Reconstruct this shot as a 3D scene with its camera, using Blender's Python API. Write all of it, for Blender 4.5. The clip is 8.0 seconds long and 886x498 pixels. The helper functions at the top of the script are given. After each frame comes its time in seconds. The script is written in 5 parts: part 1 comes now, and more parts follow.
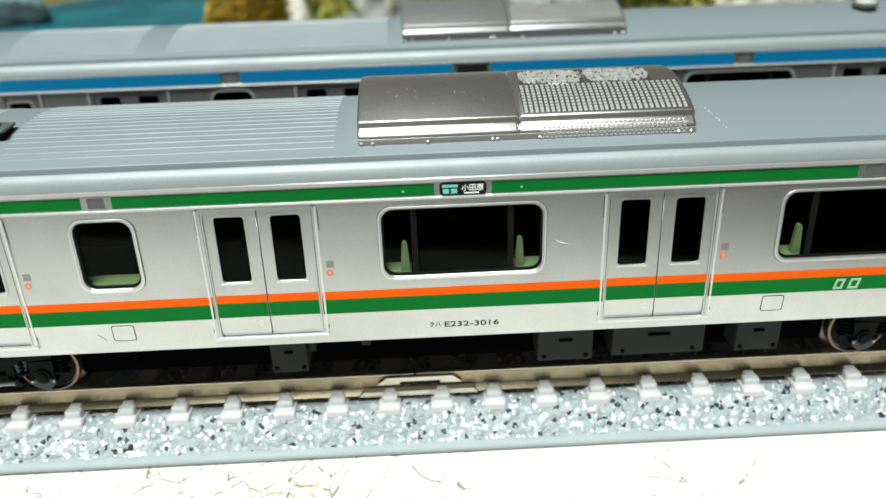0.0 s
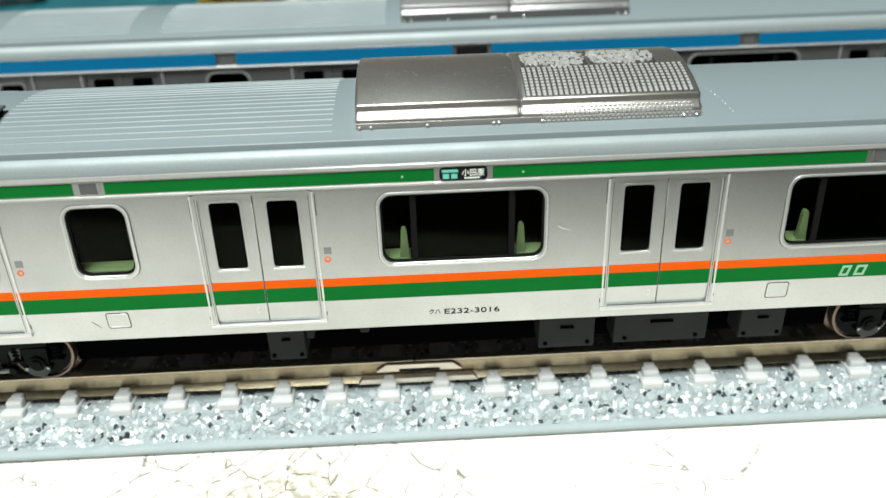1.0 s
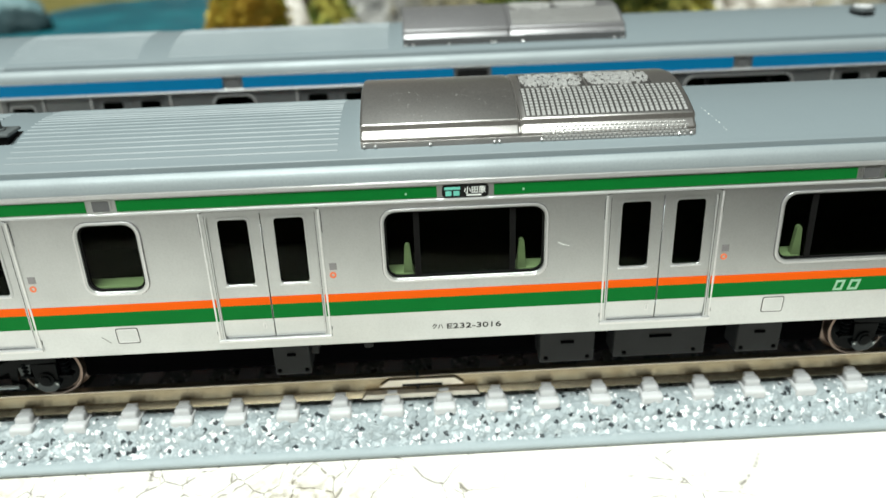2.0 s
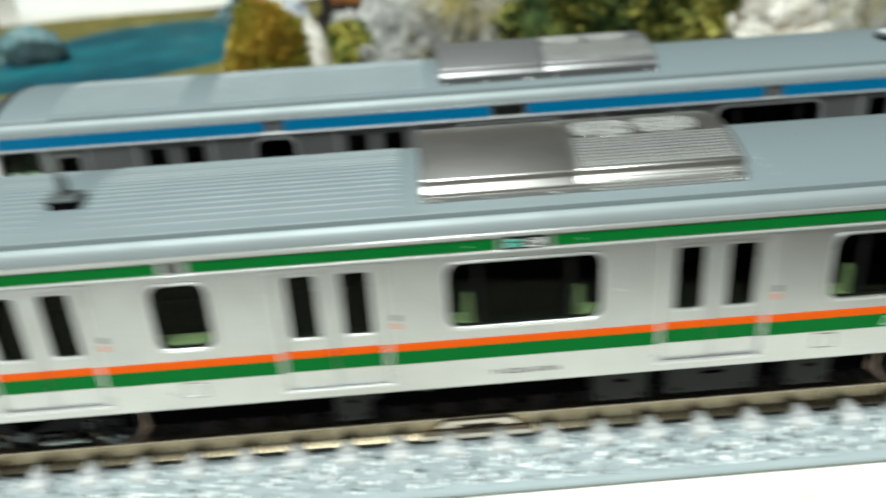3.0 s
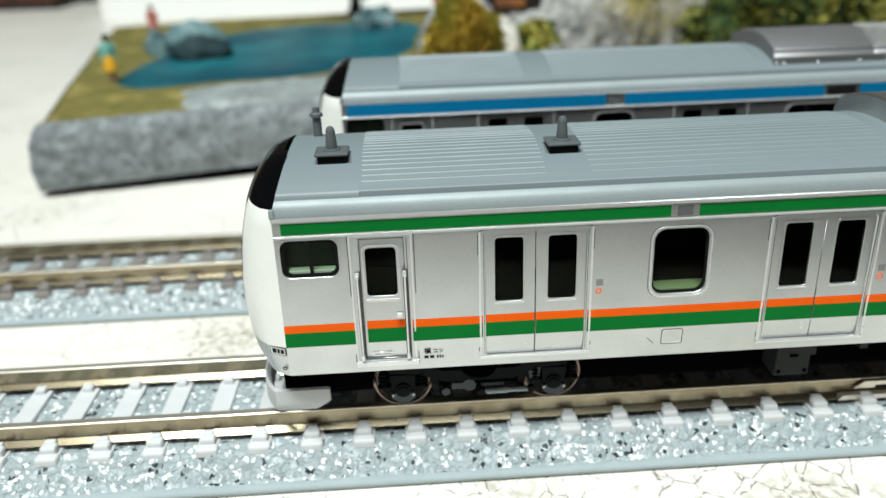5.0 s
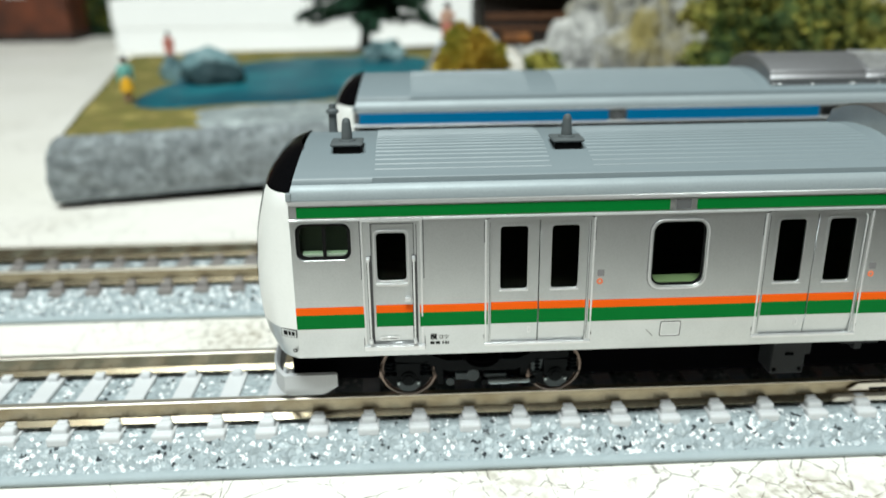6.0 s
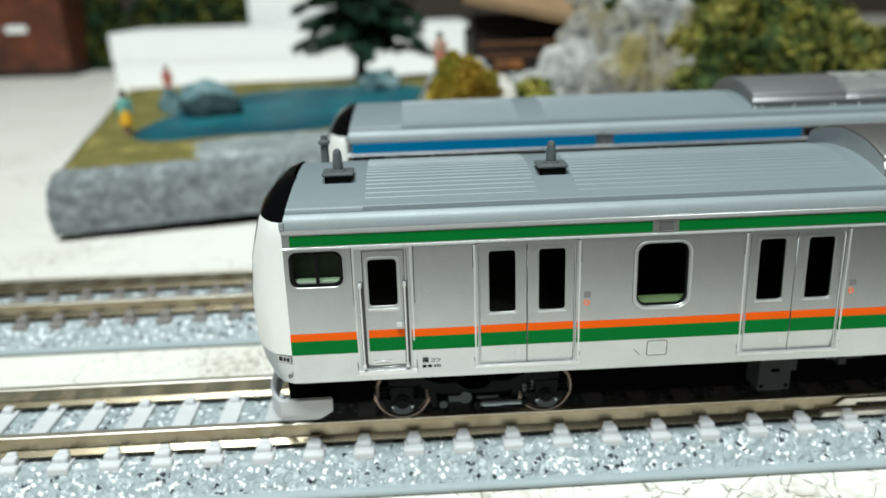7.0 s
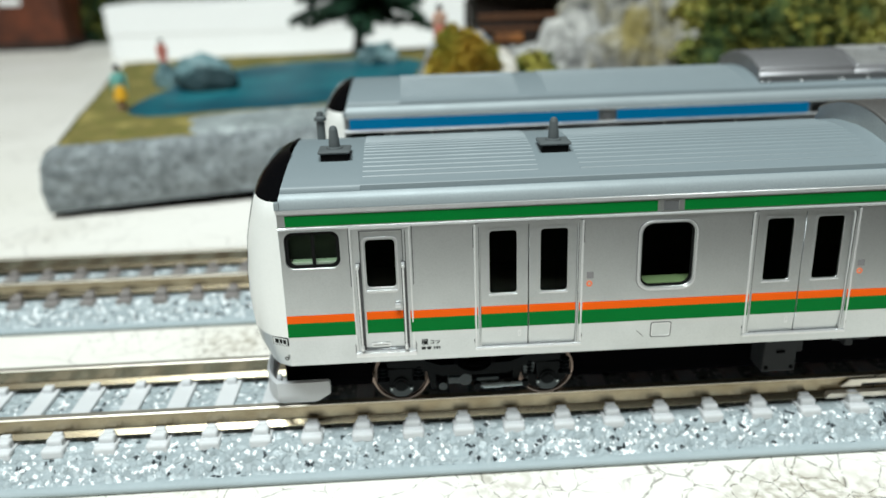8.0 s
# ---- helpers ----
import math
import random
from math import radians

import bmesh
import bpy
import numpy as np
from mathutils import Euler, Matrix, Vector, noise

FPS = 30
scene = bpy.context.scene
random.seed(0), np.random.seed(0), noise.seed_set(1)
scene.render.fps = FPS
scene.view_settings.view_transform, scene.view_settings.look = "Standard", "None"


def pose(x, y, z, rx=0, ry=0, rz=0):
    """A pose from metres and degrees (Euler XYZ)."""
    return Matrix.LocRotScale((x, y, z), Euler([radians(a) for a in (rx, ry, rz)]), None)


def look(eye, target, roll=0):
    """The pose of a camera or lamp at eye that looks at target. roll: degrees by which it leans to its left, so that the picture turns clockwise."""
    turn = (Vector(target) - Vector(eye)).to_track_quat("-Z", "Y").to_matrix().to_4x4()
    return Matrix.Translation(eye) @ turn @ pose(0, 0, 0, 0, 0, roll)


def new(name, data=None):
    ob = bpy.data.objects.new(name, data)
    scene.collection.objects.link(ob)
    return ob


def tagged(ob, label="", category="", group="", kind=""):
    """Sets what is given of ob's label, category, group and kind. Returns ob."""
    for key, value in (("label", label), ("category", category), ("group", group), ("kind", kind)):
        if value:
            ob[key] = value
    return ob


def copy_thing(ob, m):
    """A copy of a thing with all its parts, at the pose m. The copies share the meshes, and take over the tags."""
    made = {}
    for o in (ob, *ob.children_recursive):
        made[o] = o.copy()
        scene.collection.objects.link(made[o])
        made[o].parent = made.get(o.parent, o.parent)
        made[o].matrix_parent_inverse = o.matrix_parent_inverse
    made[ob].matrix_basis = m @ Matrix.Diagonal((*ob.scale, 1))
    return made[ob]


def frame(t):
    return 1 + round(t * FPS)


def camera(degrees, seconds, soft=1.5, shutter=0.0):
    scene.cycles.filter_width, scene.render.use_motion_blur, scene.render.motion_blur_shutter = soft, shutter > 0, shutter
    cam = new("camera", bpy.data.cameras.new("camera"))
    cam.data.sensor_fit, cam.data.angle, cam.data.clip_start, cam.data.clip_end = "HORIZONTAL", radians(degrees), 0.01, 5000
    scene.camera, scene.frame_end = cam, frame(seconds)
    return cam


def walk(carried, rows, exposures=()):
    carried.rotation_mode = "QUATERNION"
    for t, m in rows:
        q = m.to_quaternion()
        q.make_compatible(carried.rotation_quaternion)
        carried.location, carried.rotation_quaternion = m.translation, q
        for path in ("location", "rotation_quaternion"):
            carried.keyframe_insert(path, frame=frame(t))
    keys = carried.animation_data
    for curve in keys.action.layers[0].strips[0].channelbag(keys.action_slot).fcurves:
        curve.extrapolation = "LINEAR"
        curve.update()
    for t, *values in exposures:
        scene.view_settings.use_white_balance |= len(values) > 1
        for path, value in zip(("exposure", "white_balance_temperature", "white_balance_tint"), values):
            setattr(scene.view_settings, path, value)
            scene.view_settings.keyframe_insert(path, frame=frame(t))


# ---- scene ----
MM = 0.001
cam = camera(60.38, 8.0, soft=1.5, shutter=0.6)
cam.data.dof.use_dof = True
cam.data.dof.focus_distance = 0.064
cam.data.dof.aperture_fstop = 28.0
# seconds, eye in millimetres, yaw, pitch, roll in degrees
ROWS = [
    (0.0, 13.34, -54.76, 49.50, -1.57, -26.99, -1.84),
    (0.5, 13.35, -54.42, 49.32, -1.56, -27.35, -1.84),
    (1.0, 13.29, -53.57, 49.32, -1.63, -28.38, -1.80),
    (1.5, 13.20, -54.04, 49.22, -1.72, -27.90, -1.92),
    (2.8, 12.78, -56.66, 52.05, -1.39, -24.88, -2.14),
    (3.0, 8.21, -54.59, 53.90, -1.69, -26.36, -3.58),
    (3.1, -0.89, -55.94, 54.36, -2.35, -25.47, -3.10),
    (3.2, -8.46, -56.67, 53.75, -2.82, -25.36, -2.59),
    (3.3, -15.82, -55.62, 52.84, -3.39, -25.70, -2.71),
    (3.5, -28.17, -56.85, 50.97, -2.97, -24.27, -1.85),
    (3.7, -33.85, -56.30, 49.59, -2.72, -24.41, -1.82),
    (4.0, -35.11, -54.87, 49.47, -2.63, -25.79, -1.73),
    (4.5, -34.90, -55.54, 50.10, -2.43, -25.05, -1.95),
    (5.8, -35.21, -59.18, 48.28, -2.32, -22.20, -1.24),
    (6.0, -35.83, -60.61, 46.52, -2.44, -21.04, -0.60),
    (6.5, -35.00, -62.54, 47.00, -2.48, -18.97, -1.59),
    (7.0, -34.89, -62.34, 47.17, -2.41, -19.17, -1.69),
    (7.5, -34.98, -61.01, 46.72, -2.51, -20.67, -1.60),
    (8.0, -34.80, -60.63, 47.06, -2.39, -21.08, -1.75),
]


def stand(x, y, z, yaw, pitch, roll):
    return pose(x * MM, y * MM, z * MM, 0, 0, yaw) @ pose(0, 0, 0, 90 + pitch, 0, 0) @ pose(0, 0, 0, 0, 0, roll)


walk(cam, [(t, stand(*row)) for t, *row in ROWS], exposures=[(0.0, 0.05, 6580, 8), (1.7, 0.03, 6580, 8), (2.8, -0.1, 6450, 5), (3.5, -0.15, 6450, 7), (4.0, -0.18, 6400, 9), (4.7, -0.2, 6400, 9), (5.8, -0.2, 6350, 7), (6.1, -0.22, 6300, 7), (6.5, -0.3, 6250, 7), (8.0, -0.28, 6250, 8)])

# ---- light: one long lamp over the table; the white board throws light back on the sides ----
world = bpy.data.worlds.new("world")
world.use_nodes = True
world.node_tree.nodes["Background"].inputs[0].default_value = (0.9, 0.95, 1.0, 1)
world.node_tree.nodes["Background"].inputs[1].default_value = 0.02
scene.world = world
lamp_data = bpy.data.lights.new("lamp", "AREA")
lamp_data.shape, lamp_data.size, lamp_data.size_y, lamp_data.energy = "RECTANGLE", 0.48, 0.26, 18.2
lamp_data.color = (0.93, 0.99, 0.955)
lamp = new("lamp", lamp_data)
lamp.matrix_world = look((-0.13, -0.33, 0.9), (-0.02, -0.1, 0))


# ---- materials ----
def material(name, color, rough=0.5, metal=0.0, var=0.08, size=3.0, fine=0.35, bump=0.0, second=None, spec=0.5, coat=0.0):
    """Paint or plastic with mottling at two sizes (millimetres) and a fine relief."""
    m = bpy.data.materials.new(name)
    m.use_nodes = True
    nt = m.node_tree
    n, l = nt.nodes, nt.links
    b = n["Principled BSDF"]
    b.inputs["Roughness"].default_value = rough
    b.inputs["Metallic"].default_value = metal
    b.inputs["Specular IOR Level"].default_value = spec
    b.inputs["Coat Weight"].default_value = coat
    geo = n.new("ShaderNodeNewGeometry")
    big = n.new("ShaderNodeTexNoise")
    big.inputs["Scale"].default_value = 1000.0 / size
    big.inputs["Detail"].default_value = 4
    small = n.new("ShaderNodeTexNoise")
    small.inputs["Scale"].default_value = 1000.0 / fine
    small.inputs["Detail"].default_value = 2
    l.new(geo.outputs["Position"], big.inputs["Vector"])
    l.new(geo.outputs["Position"], small.inputs["Vector"])
    ramp = n.new("ShaderNodeMapRange")
    ramp.inputs["From Min"].default_value, ramp.inputs["From Max"].default_value = 0.3, 0.7
    l.new(big.outputs["Fac"], ramp.inputs["Value"])
    mix = n.new("ShaderNodeMix")
    mix.data_type = "RGBA"
    c2 = second or tuple(max(0, c * (1 - var)) for c in color)
    mix.inputs["A"].default_value = (*color, 1)
    mix.inputs["B"].default_value = (*c2, 1)
    l.new(ramp.outputs["Result"], mix.inputs["Factor"])
    grain = n.new("ShaderNodeMix")
    grain.data_type, grain.blend_type = "RGBA", "MULTIPLY"
    grain.inputs["Factor"].default_value = min(1.0, var * 2)
    l.new(mix.outputs["Result"], grain.inputs["A"])
    l.new(small.outputs["Color"], grain.inputs["B"])
    gr = n.new("ShaderNodeMapRange")
    gr.inputs["From Min"].default_value, gr.inputs["From Max"].default_value = 0.25, 0.6
    gr.inputs["To Min"].default_value = 0.6
    l.new(small.outputs["Fac"], gr.inputs["Value"])
    l.new(gr.outputs["Result"], grain.inputs["B"])
    l.new(grain.outputs["Result"], b.inputs["Base Color"])
    rr = n.new("ShaderNodeMapRange")
    rr.inputs["To Min"].default_value, rr.inputs["To Max"].default_value = rough * 0.85, min(1.0, rough * 1.15)
    l.new(big.outputs["Fac"], rr.inputs["Value"])
    l.new(rr.outputs["Result"], b.inputs["Roughness"])
    if bump:
        bp = n.new("ShaderNodeBump")
        bp.inputs["Strength"].default_value = bump
        bp.inputs["Distance"].default_value = fine * 0.3 * MM
        l.new(small.outputs["Fac"], bp.inputs["Height"])
        l.new(bp.outputs["Normal"], b.inputs["Normal"])
    return m


def pane_material(name, tint, gloss=0.05, gloss_least=0.004):
    """Smoked clear plastic: tinted see-through with a glossy skin."""
    m = bpy.data.materials.new(name)
    m.use_nodes = True
    n, l = m.node_tree.nodes, m.node_tree.links
    n.remove(n["Principled BSDF"])
    clear = n.new("ShaderNodeBsdfTransparent")
    clear.inputs["Color"].default_value = (*tint, 1)
    shine = n.new("ShaderNodeBsdfGlossy")
    shine.inputs["Color"].default_value = (0.95, 0.98, 0.88, 1)
    shine.inputs["Roughness"].default_value = gloss
    mix = n.new("ShaderNodeMixShader")
    facing = n.new("ShaderNodeLayerWeight")
    facing.inputs["Blend"].default_value = 0.5
    rise = n.new("ShaderNodeMath")
    rise.operation = "POWER"
    rise.inputs[1].default_value = 5.0
    l.new(facing.outputs["Facing"], rise.inputs[0])
    skin = n.new("ShaderNodeMath")
    skin.operation = "MULTIPLY_ADD"
    skin.inputs[1].default_value, skin.inputs[2].default_value = 0.9, gloss_least
    l.new(rise.outputs[0], skin.inputs[0])
    l.new(skin.outputs[0], mix.inputs["Fac"])
    l.new(clear.outputs["BSDF"], mix.inputs[1])
    l.new(shine.outputs["BSDF"], mix.inputs[2])
    l.new(mix.outputs["Shader"], n["Material Output"].inputs["Surface"])
    return m


def ballast_material():
    """Moulded grey plastic ballast with printed white and black flecks."""
    m = material("ballast_plastic", (0.34, 0.39, 0.41), rough=0.5, var=0.10, size=1.6, fine=0.3, bump=0.3)
    n, l = m.node_tree.nodes, m.node_tree.links
    b = n["Principled BSDF"]
    base = b.inputs["Base Color"].links[0].from_socket
    geo = n.new("ShaderNodeNewGeometry")
    warp = n.new("ShaderNodeTexNoise")
    warp.inputs["Scale"].default_value = 1700
    vec = n.new("ShaderNodeVectorMath")
    vec.operation = "MULTIPLY_ADD"
    vec.inputs[1].default_value = (0.0006, 0.0006, 0.0006)
    l.new(geo.outputs["Position"], warp.inputs["Vector"])
    l.new(warp.outputs["Color"], vec.inputs[0])
    l.new(geo.outputs["Position"], vec.inputs[2])
    last = base
    for scale, high, tone in ((1500, 0.22, (0.46, 0.51, 0.53)), (2300, 0.16, (0.90, 0.92, 0.93)), (2100, 0.08, (0.02, 0.028, 0.034))):
        vor = n.new("ShaderNodeTexVoronoi")
        vor.inputs["Scale"].default_value = scale
        vor.distance = "MANHATTAN"
        l.new(vec.outputs["Vector"], vor.inputs["Vector"])
        sep = n.new("ShaderNodeSeparateColor")
        l.new(vor.outputs["Color"], sep.inputs["Color"])
        pick = n.new("ShaderNodeMath")
        pick.operation = "LESS_THAN"
        pick.inputs[1].default_value = high
        l.new(sep.outputs["Red"], pick.inputs[0])
        near = n.new("ShaderNodeMath")
        near.operation = "LESS_THAN"
        near.inputs[1].default_value = 0.85
        l.new(vor.outputs["Distance"], near.inputs[0])
        both = n.new("ShaderNodeMath")
        both.operation = "MULTIPLY"
        l.new(pick.outputs[0], both.inputs[0])
        l.new(near.outputs[0], both.inputs[1])
        mix = n.new("ShaderNodeMix")
        mix.data_type = "RGBA"
        mix.inputs["B"].default_value = (*tone, 1)
        l.new(both.outputs[0], mix.inputs["Factor"])
        l.new(last, mix.inputs["A"])
        last = mix.outputs["Result"]
    l.new(last, b.inputs["Base Color"])
    # cast stones: a rounded cell relief
    stone = n.new("ShaderNodeTexVoronoi")
    stone.feature = "DISTANCE_TO_EDGE"
    stone.inputs["Scale"].default_value = 1250
    l.new(vec.outputs["Vector"], stone.inputs["Vector"])
    cap = n.new("ShaderNodeMapRange")
    cap.inputs["From Max"].default_value = 0.22
    l.new(stone.outputs["Distance"], cap.inputs["Value"])
    bp = n.new("ShaderNodeBump")
    bp.inputs["Strength"].default_value = 0.7
    bp.inputs["Distance"].default_value = 0.1 * MM
    l.new(cap.outputs["Result"], bp.inputs["Height"])
    l.new(bp.outputs["Normal"], b.inputs["Normal"])
    return m


def patchy(name, tones, size, fine, rough=0.85, bump=0.8, edge=0.06):
    """Natural surface of several tones in uneven patches at two sizes (millimetres); a dark tone can stand for crevice
    shade.
    """
    m = material(name, tones[0], rough=rough, var=0.3, size=size, fine=fine, bump=bump)
    n, l = m.node_tree.nodes, m.node_tree.links
    b = n["Principled BSDF"]
    last = b.inputs["Base Color"].links[0].from_socket
    geo = n.new("ShaderNodeNewGeometry")
    for k, (tone, share) in enumerate(tones[1:]):
        tex = n.new("ShaderNodeTexNoise")
        tex.noise_dimensions = "4D"
        tex.inputs["Scale"].default_value = 1000.0 / (size * (0.55, 1.0, 0.3)[k % 3])
        tex.inputs["W"].default_value = 3.7 * k + 1.3
        tex.inputs["Detail"].default_value = 6
        tex.inputs["Roughness"].default_value = 0.62
        l.new(geo.outputs["Position"], tex.inputs["Vector"])
        cut = n.new("ShaderNodeMapRange")
        cut.inputs["From Min"].default_value, cut.inputs["From Max"].default_value = 0.5 + share - edge, 0.5 + share + edge
        l.new(tex.outputs["Fac"], cut.inputs["Value"])
        mix = n.new("ShaderNodeMix")
        mix.data_type = "RGBA"
        mix.inputs["B"].default_value = (*tone, 1)
        l.new(cut.outputs["Result"], mix.inputs["Factor"])
        l.new(last, mix.inputs["A"])
        last = mix.outputs["Result"]
    l.new(last, b.inputs["Base Color"])
    return m


def table_material():
    """White board with a marbled print: tan and grey crackle veins and faint stains."""
    m = material("marbled_board", (0.87, 0.835, 0.785), rough=0.45, var=0.04, size=60, fine=1.2, second=(0.76, 0.73, 0.66))
    n, l = m.node_tree.nodes, m.node_tree.links
    b = n["Principled BSDF"]
    base = b.inputs["Base Color"].links[0].from_socket
    geo = n.new("ShaderNodeNewGeometry")
    warp = n.new("ShaderNodeTexNoise")
    warp.inputs["Scale"].default_value = 220
    warp.inputs["Detail"].default_value = 5
    vec = n.new("ShaderNodeVectorMath")
    vec.operation = "MULTIPLY_ADD"
    vec.inputs[1].default_value = (0.0028, 0.0028, 0.0)
    l.new(geo.outputs["Position"], warp.inputs["Vector"])
    l.new(warp.outputs["Color"], vec.inputs[0])
    l.new(geo.outputs["Position"], vec.inputs[2])
    patch = n.new("ShaderNodeTexNoise")
    patch.inputs["Scale"].default_value = 42
    patch.inputs["Detail"].default_value = 3
    l.new(geo.outputs["Position"], patch.inputs["Vector"])
    # worn spots where the veins crowd together
    zone = patch.outputs["Fac"]
    for cx, cy, rad, push in ((-14, -8, 30, 0.13), (12, -9, 24, 0.12), (-42, -6, 22, 0.10), (-24, -4, 10, 0.12), (-58, 29.5, 8, 0.42), (45, -8, 40, -0.12)):
        away = n.new("ShaderNodeVectorMath")
        away.operation = "DISTANCE"
        away.inputs[1].default_value = (cx * MM, cy * MM, 0)
        l.new(vec.outputs["Vector"], away.inputs[0])
        fall = n.new("ShaderNodeMapRange")
        fall.inputs["From Min"].default_value, fall.inputs["From Max"].default_value = 0.3 * rad * MM, rad * MM
        fall.inputs["To Min"].default_value, fall.inputs["To Max"].default_value = push, 0.0
        l.new(away.outputs["Value"], fall.inputs["Value"])
        add = n.new("ShaderNodeMath")
        l.new(zone, add.inputs[0])
        l.new(fall.outputs["Result"], add.inputs[1])
        zone = add.outputs[0]
    crumble = n.new("ShaderNodeTexNoise")
    crumble.inputs["Scale"].default_value = 900
    crumble.inputs["Detail"].default_value = 3
    l.new(geo.outputs["Position"], crumble.inputs["Vector"])
    gaps = n.new("ShaderNodeMapRange")
    gaps.inputs["From Min"].default_value, gaps.inputs["From Max"].default_value = 0.38, 0.55
    l.new(crumble.outputs["Fac"], gaps.inputs["Value"])
    last = base
    for scale, width, tone, lo, hi, most in ((70, 0.35, (0.68, 0.62, 0.54), 0.54, 0.76, 0.2), (600, 0.30, (0.36, 0.32, 0.25), 0.64, 0.78, 0.9), (290, 0.024, (0.12, 0.10, 0.07), 0.55, 0.64, 0.95), (105, 0.010, (0.12, 0.10, 0.085), 0.43, 0.53, 0.85)):
        vor = n.new("ShaderNodeTexVoronoi")
        vor.feature = "DISTANCE_TO_EDGE"
        vor.inputs["Scale"].default_value = scale
        l.new(vec.outputs["Vector"], vor.inputs["Vector"])
        line = n.new("ShaderNodeMapRange")
        line.inputs["From Min"].default_value, line.inputs["From Max"].default_value = 0.0, width
        line.inputs["To Min"].default_value, line.inputs["To Max"].default_value = 1.0, 0.0
        l.new(vor.outputs["Distance"], line.inputs["Value"])
        where = n.new("ShaderNodeMapRange")
        where.inputs["From Min"].default_value, where.inputs["From Max"].default_value = lo, hi
        where.inputs["To Max"].default_value = most
        l.new(zone, where.inputs["Value"])
        both = n.new("ShaderNodeMath")
        both.operation = "MULTIPLY"
        l.new(line.outputs["Result"], both.inputs[0])
        l.new(where.outputs["Result"], both.inputs[1])
        broken = n.new("ShaderNodeMath")
        broken.operation = "MULTIPLY"
        l.new(both.outputs[0], broken.inputs[0])
        l.new(gaps.outputs["Result"], broken.inputs[1])
        mix = n.new("ShaderNodeMix")
        mix.data_type = "RGBA"
        mix.inputs["B"].default_value = (*tone, 1)
        l.new(broken.outputs[0], mix.inputs["Factor"])
        l.new(last, mix.inputs["A"])
        last = mix.outputs["Result"]
    l.new(last, b.inputs["Base Color"])
    return m


# the shade between the two coaches is put into this darker silver
SHADED_SILVER = material("shaded_silver_paint", (0.30, 0.31, 0.315), rough=0.4, metal=0.85, var=0.08, size=4, fine=0.16, bump=0.1)
SILVER = material("silver_paint", (0.615, 0.632, 0.638), rough=0.34, metal=0.96, var=0.08, size=4, fine=0.16, bump=0.14)
TRIM = material("bright_trim", (0.74, 0.74, 0.74), rough=0.3, metal=0.6, var=0.08, size=1.2, fine=0.2, bump=0.1)
WHITE = material("white_paint", (0.82, 0.82, 0.79), rough=0.35, var=0.03, size=4, fine=0.3)
ORANGE = material("orange_stripe", (0.82, 0.108, 0.003), rough=0.5, var=0.04, size=3, fine=0.2, spec=0.1)
GREEN = material("green_stripe", (0.0008, 0.15, 0.022), rough=0.55, var=0.08, size=3, fine=0.2, spec=0.12)
BLUE = material("blue_stripe", (0.0005, 0.155, 0.34), rough=0.5, var=0.06, size=3, fine=0.2, spec=0.2)
ROOF = material("grey_roof", (0.182, 0.222, 0.24), rough=0.55, var=0.05, size=6, fine=0.14, bump=0.12, spec=0.9)
SHOULDER = material("silver_grey_shoulder", (0.30, 0.34, 0.355), rough=0.52, metal=0.22, var=0.08, size=4, fine=0.2, bump=0.2)
ROOF_FITTING = material("grey_roof_fitting", (0.10, 0.114, 0.118), rough=0.5, var=0.08, size=1.5, fine=0.15)
REAR_COOLER = material("satin_grey_cooler", (0.36, 0.355, 0.365), rough=0.48, metal=0.75, var=0.1, size=4, fine=0.2, bump=0.1)
GRILLE_BED = material("dark_grille_metal", (0.15, 0.145, 0.14), rough=0.4, metal=0.7, var=0.2, size=2, fine=0.2)
COOLER = material("silver_cooler", (0.72, 0.70, 0.68), rough=0.37, metal=0.97, var=0.14, size=5, fine=0.2, bump=0.16)
# lighter copy of the cooler finish; the skirt's reflected brightness is in its colour
LIT_SKIRT = material("lit_cooler_skirt", (0.46, 0.45, 0.445), rough=0.38, metal=0.6, var=0.1, size=3, fine=0.2, bump=0.1)
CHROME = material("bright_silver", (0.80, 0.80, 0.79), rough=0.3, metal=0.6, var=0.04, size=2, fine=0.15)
DAMPER = material("pale_grey_rod", (0.40, 0.45, 0.46), rough=0.25, metal=0.6, var=0.08, size=1.5, fine=0.2)
BLACK = material("gloss_black", (0.003, 0.003, 0.0035), rough=0.15, spec=0.05, var=0.1, size=3, fine=0.3)
RUBBER = material("black_rubber", (0.006, 0.006, 0.006), rough=0.6, spec=0.1, var=0.1, size=2, fine=0.3)
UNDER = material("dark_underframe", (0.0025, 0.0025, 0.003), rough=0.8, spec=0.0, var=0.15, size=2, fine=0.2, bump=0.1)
BOX = material("grey_equipment", (0.03, 0.032, 0.034), rough=0.55, spec=0.15, var=0.12, size=2, fine=0.2)
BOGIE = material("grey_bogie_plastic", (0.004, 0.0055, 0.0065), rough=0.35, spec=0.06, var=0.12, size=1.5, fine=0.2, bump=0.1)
BRAKE = material("teal_grey_brake_plastic", (0.035, 0.05, 0.056), rough=0.3, spec=0.35, var=0.2, size=1, fine=0.2)
SKIRT = material("grey_skirt", (0.50, 0.51, 0.52), rough=0.4, var=0.06, size=3, fine=0.2)
WHEEL = material("dull_wheel_metal", (0.24, 0.18, 0.15), rough=0.3, metal=0.85, var=0.15, size=1.5, fine=0.2)
RAIL = material("nickel_rail", (0.36, 0.31, 0.22), rough=0.24, metal=1.0, var=0.12, size=2.5, fine=0.3, second=(0.27, 0.22, 0.145))
RAIL_TOP = material("polished_rail_head", (0.82, 0.76, 0.66), rough=0.4, metal=0.85, var=0.06, size=4, fine=0.3)
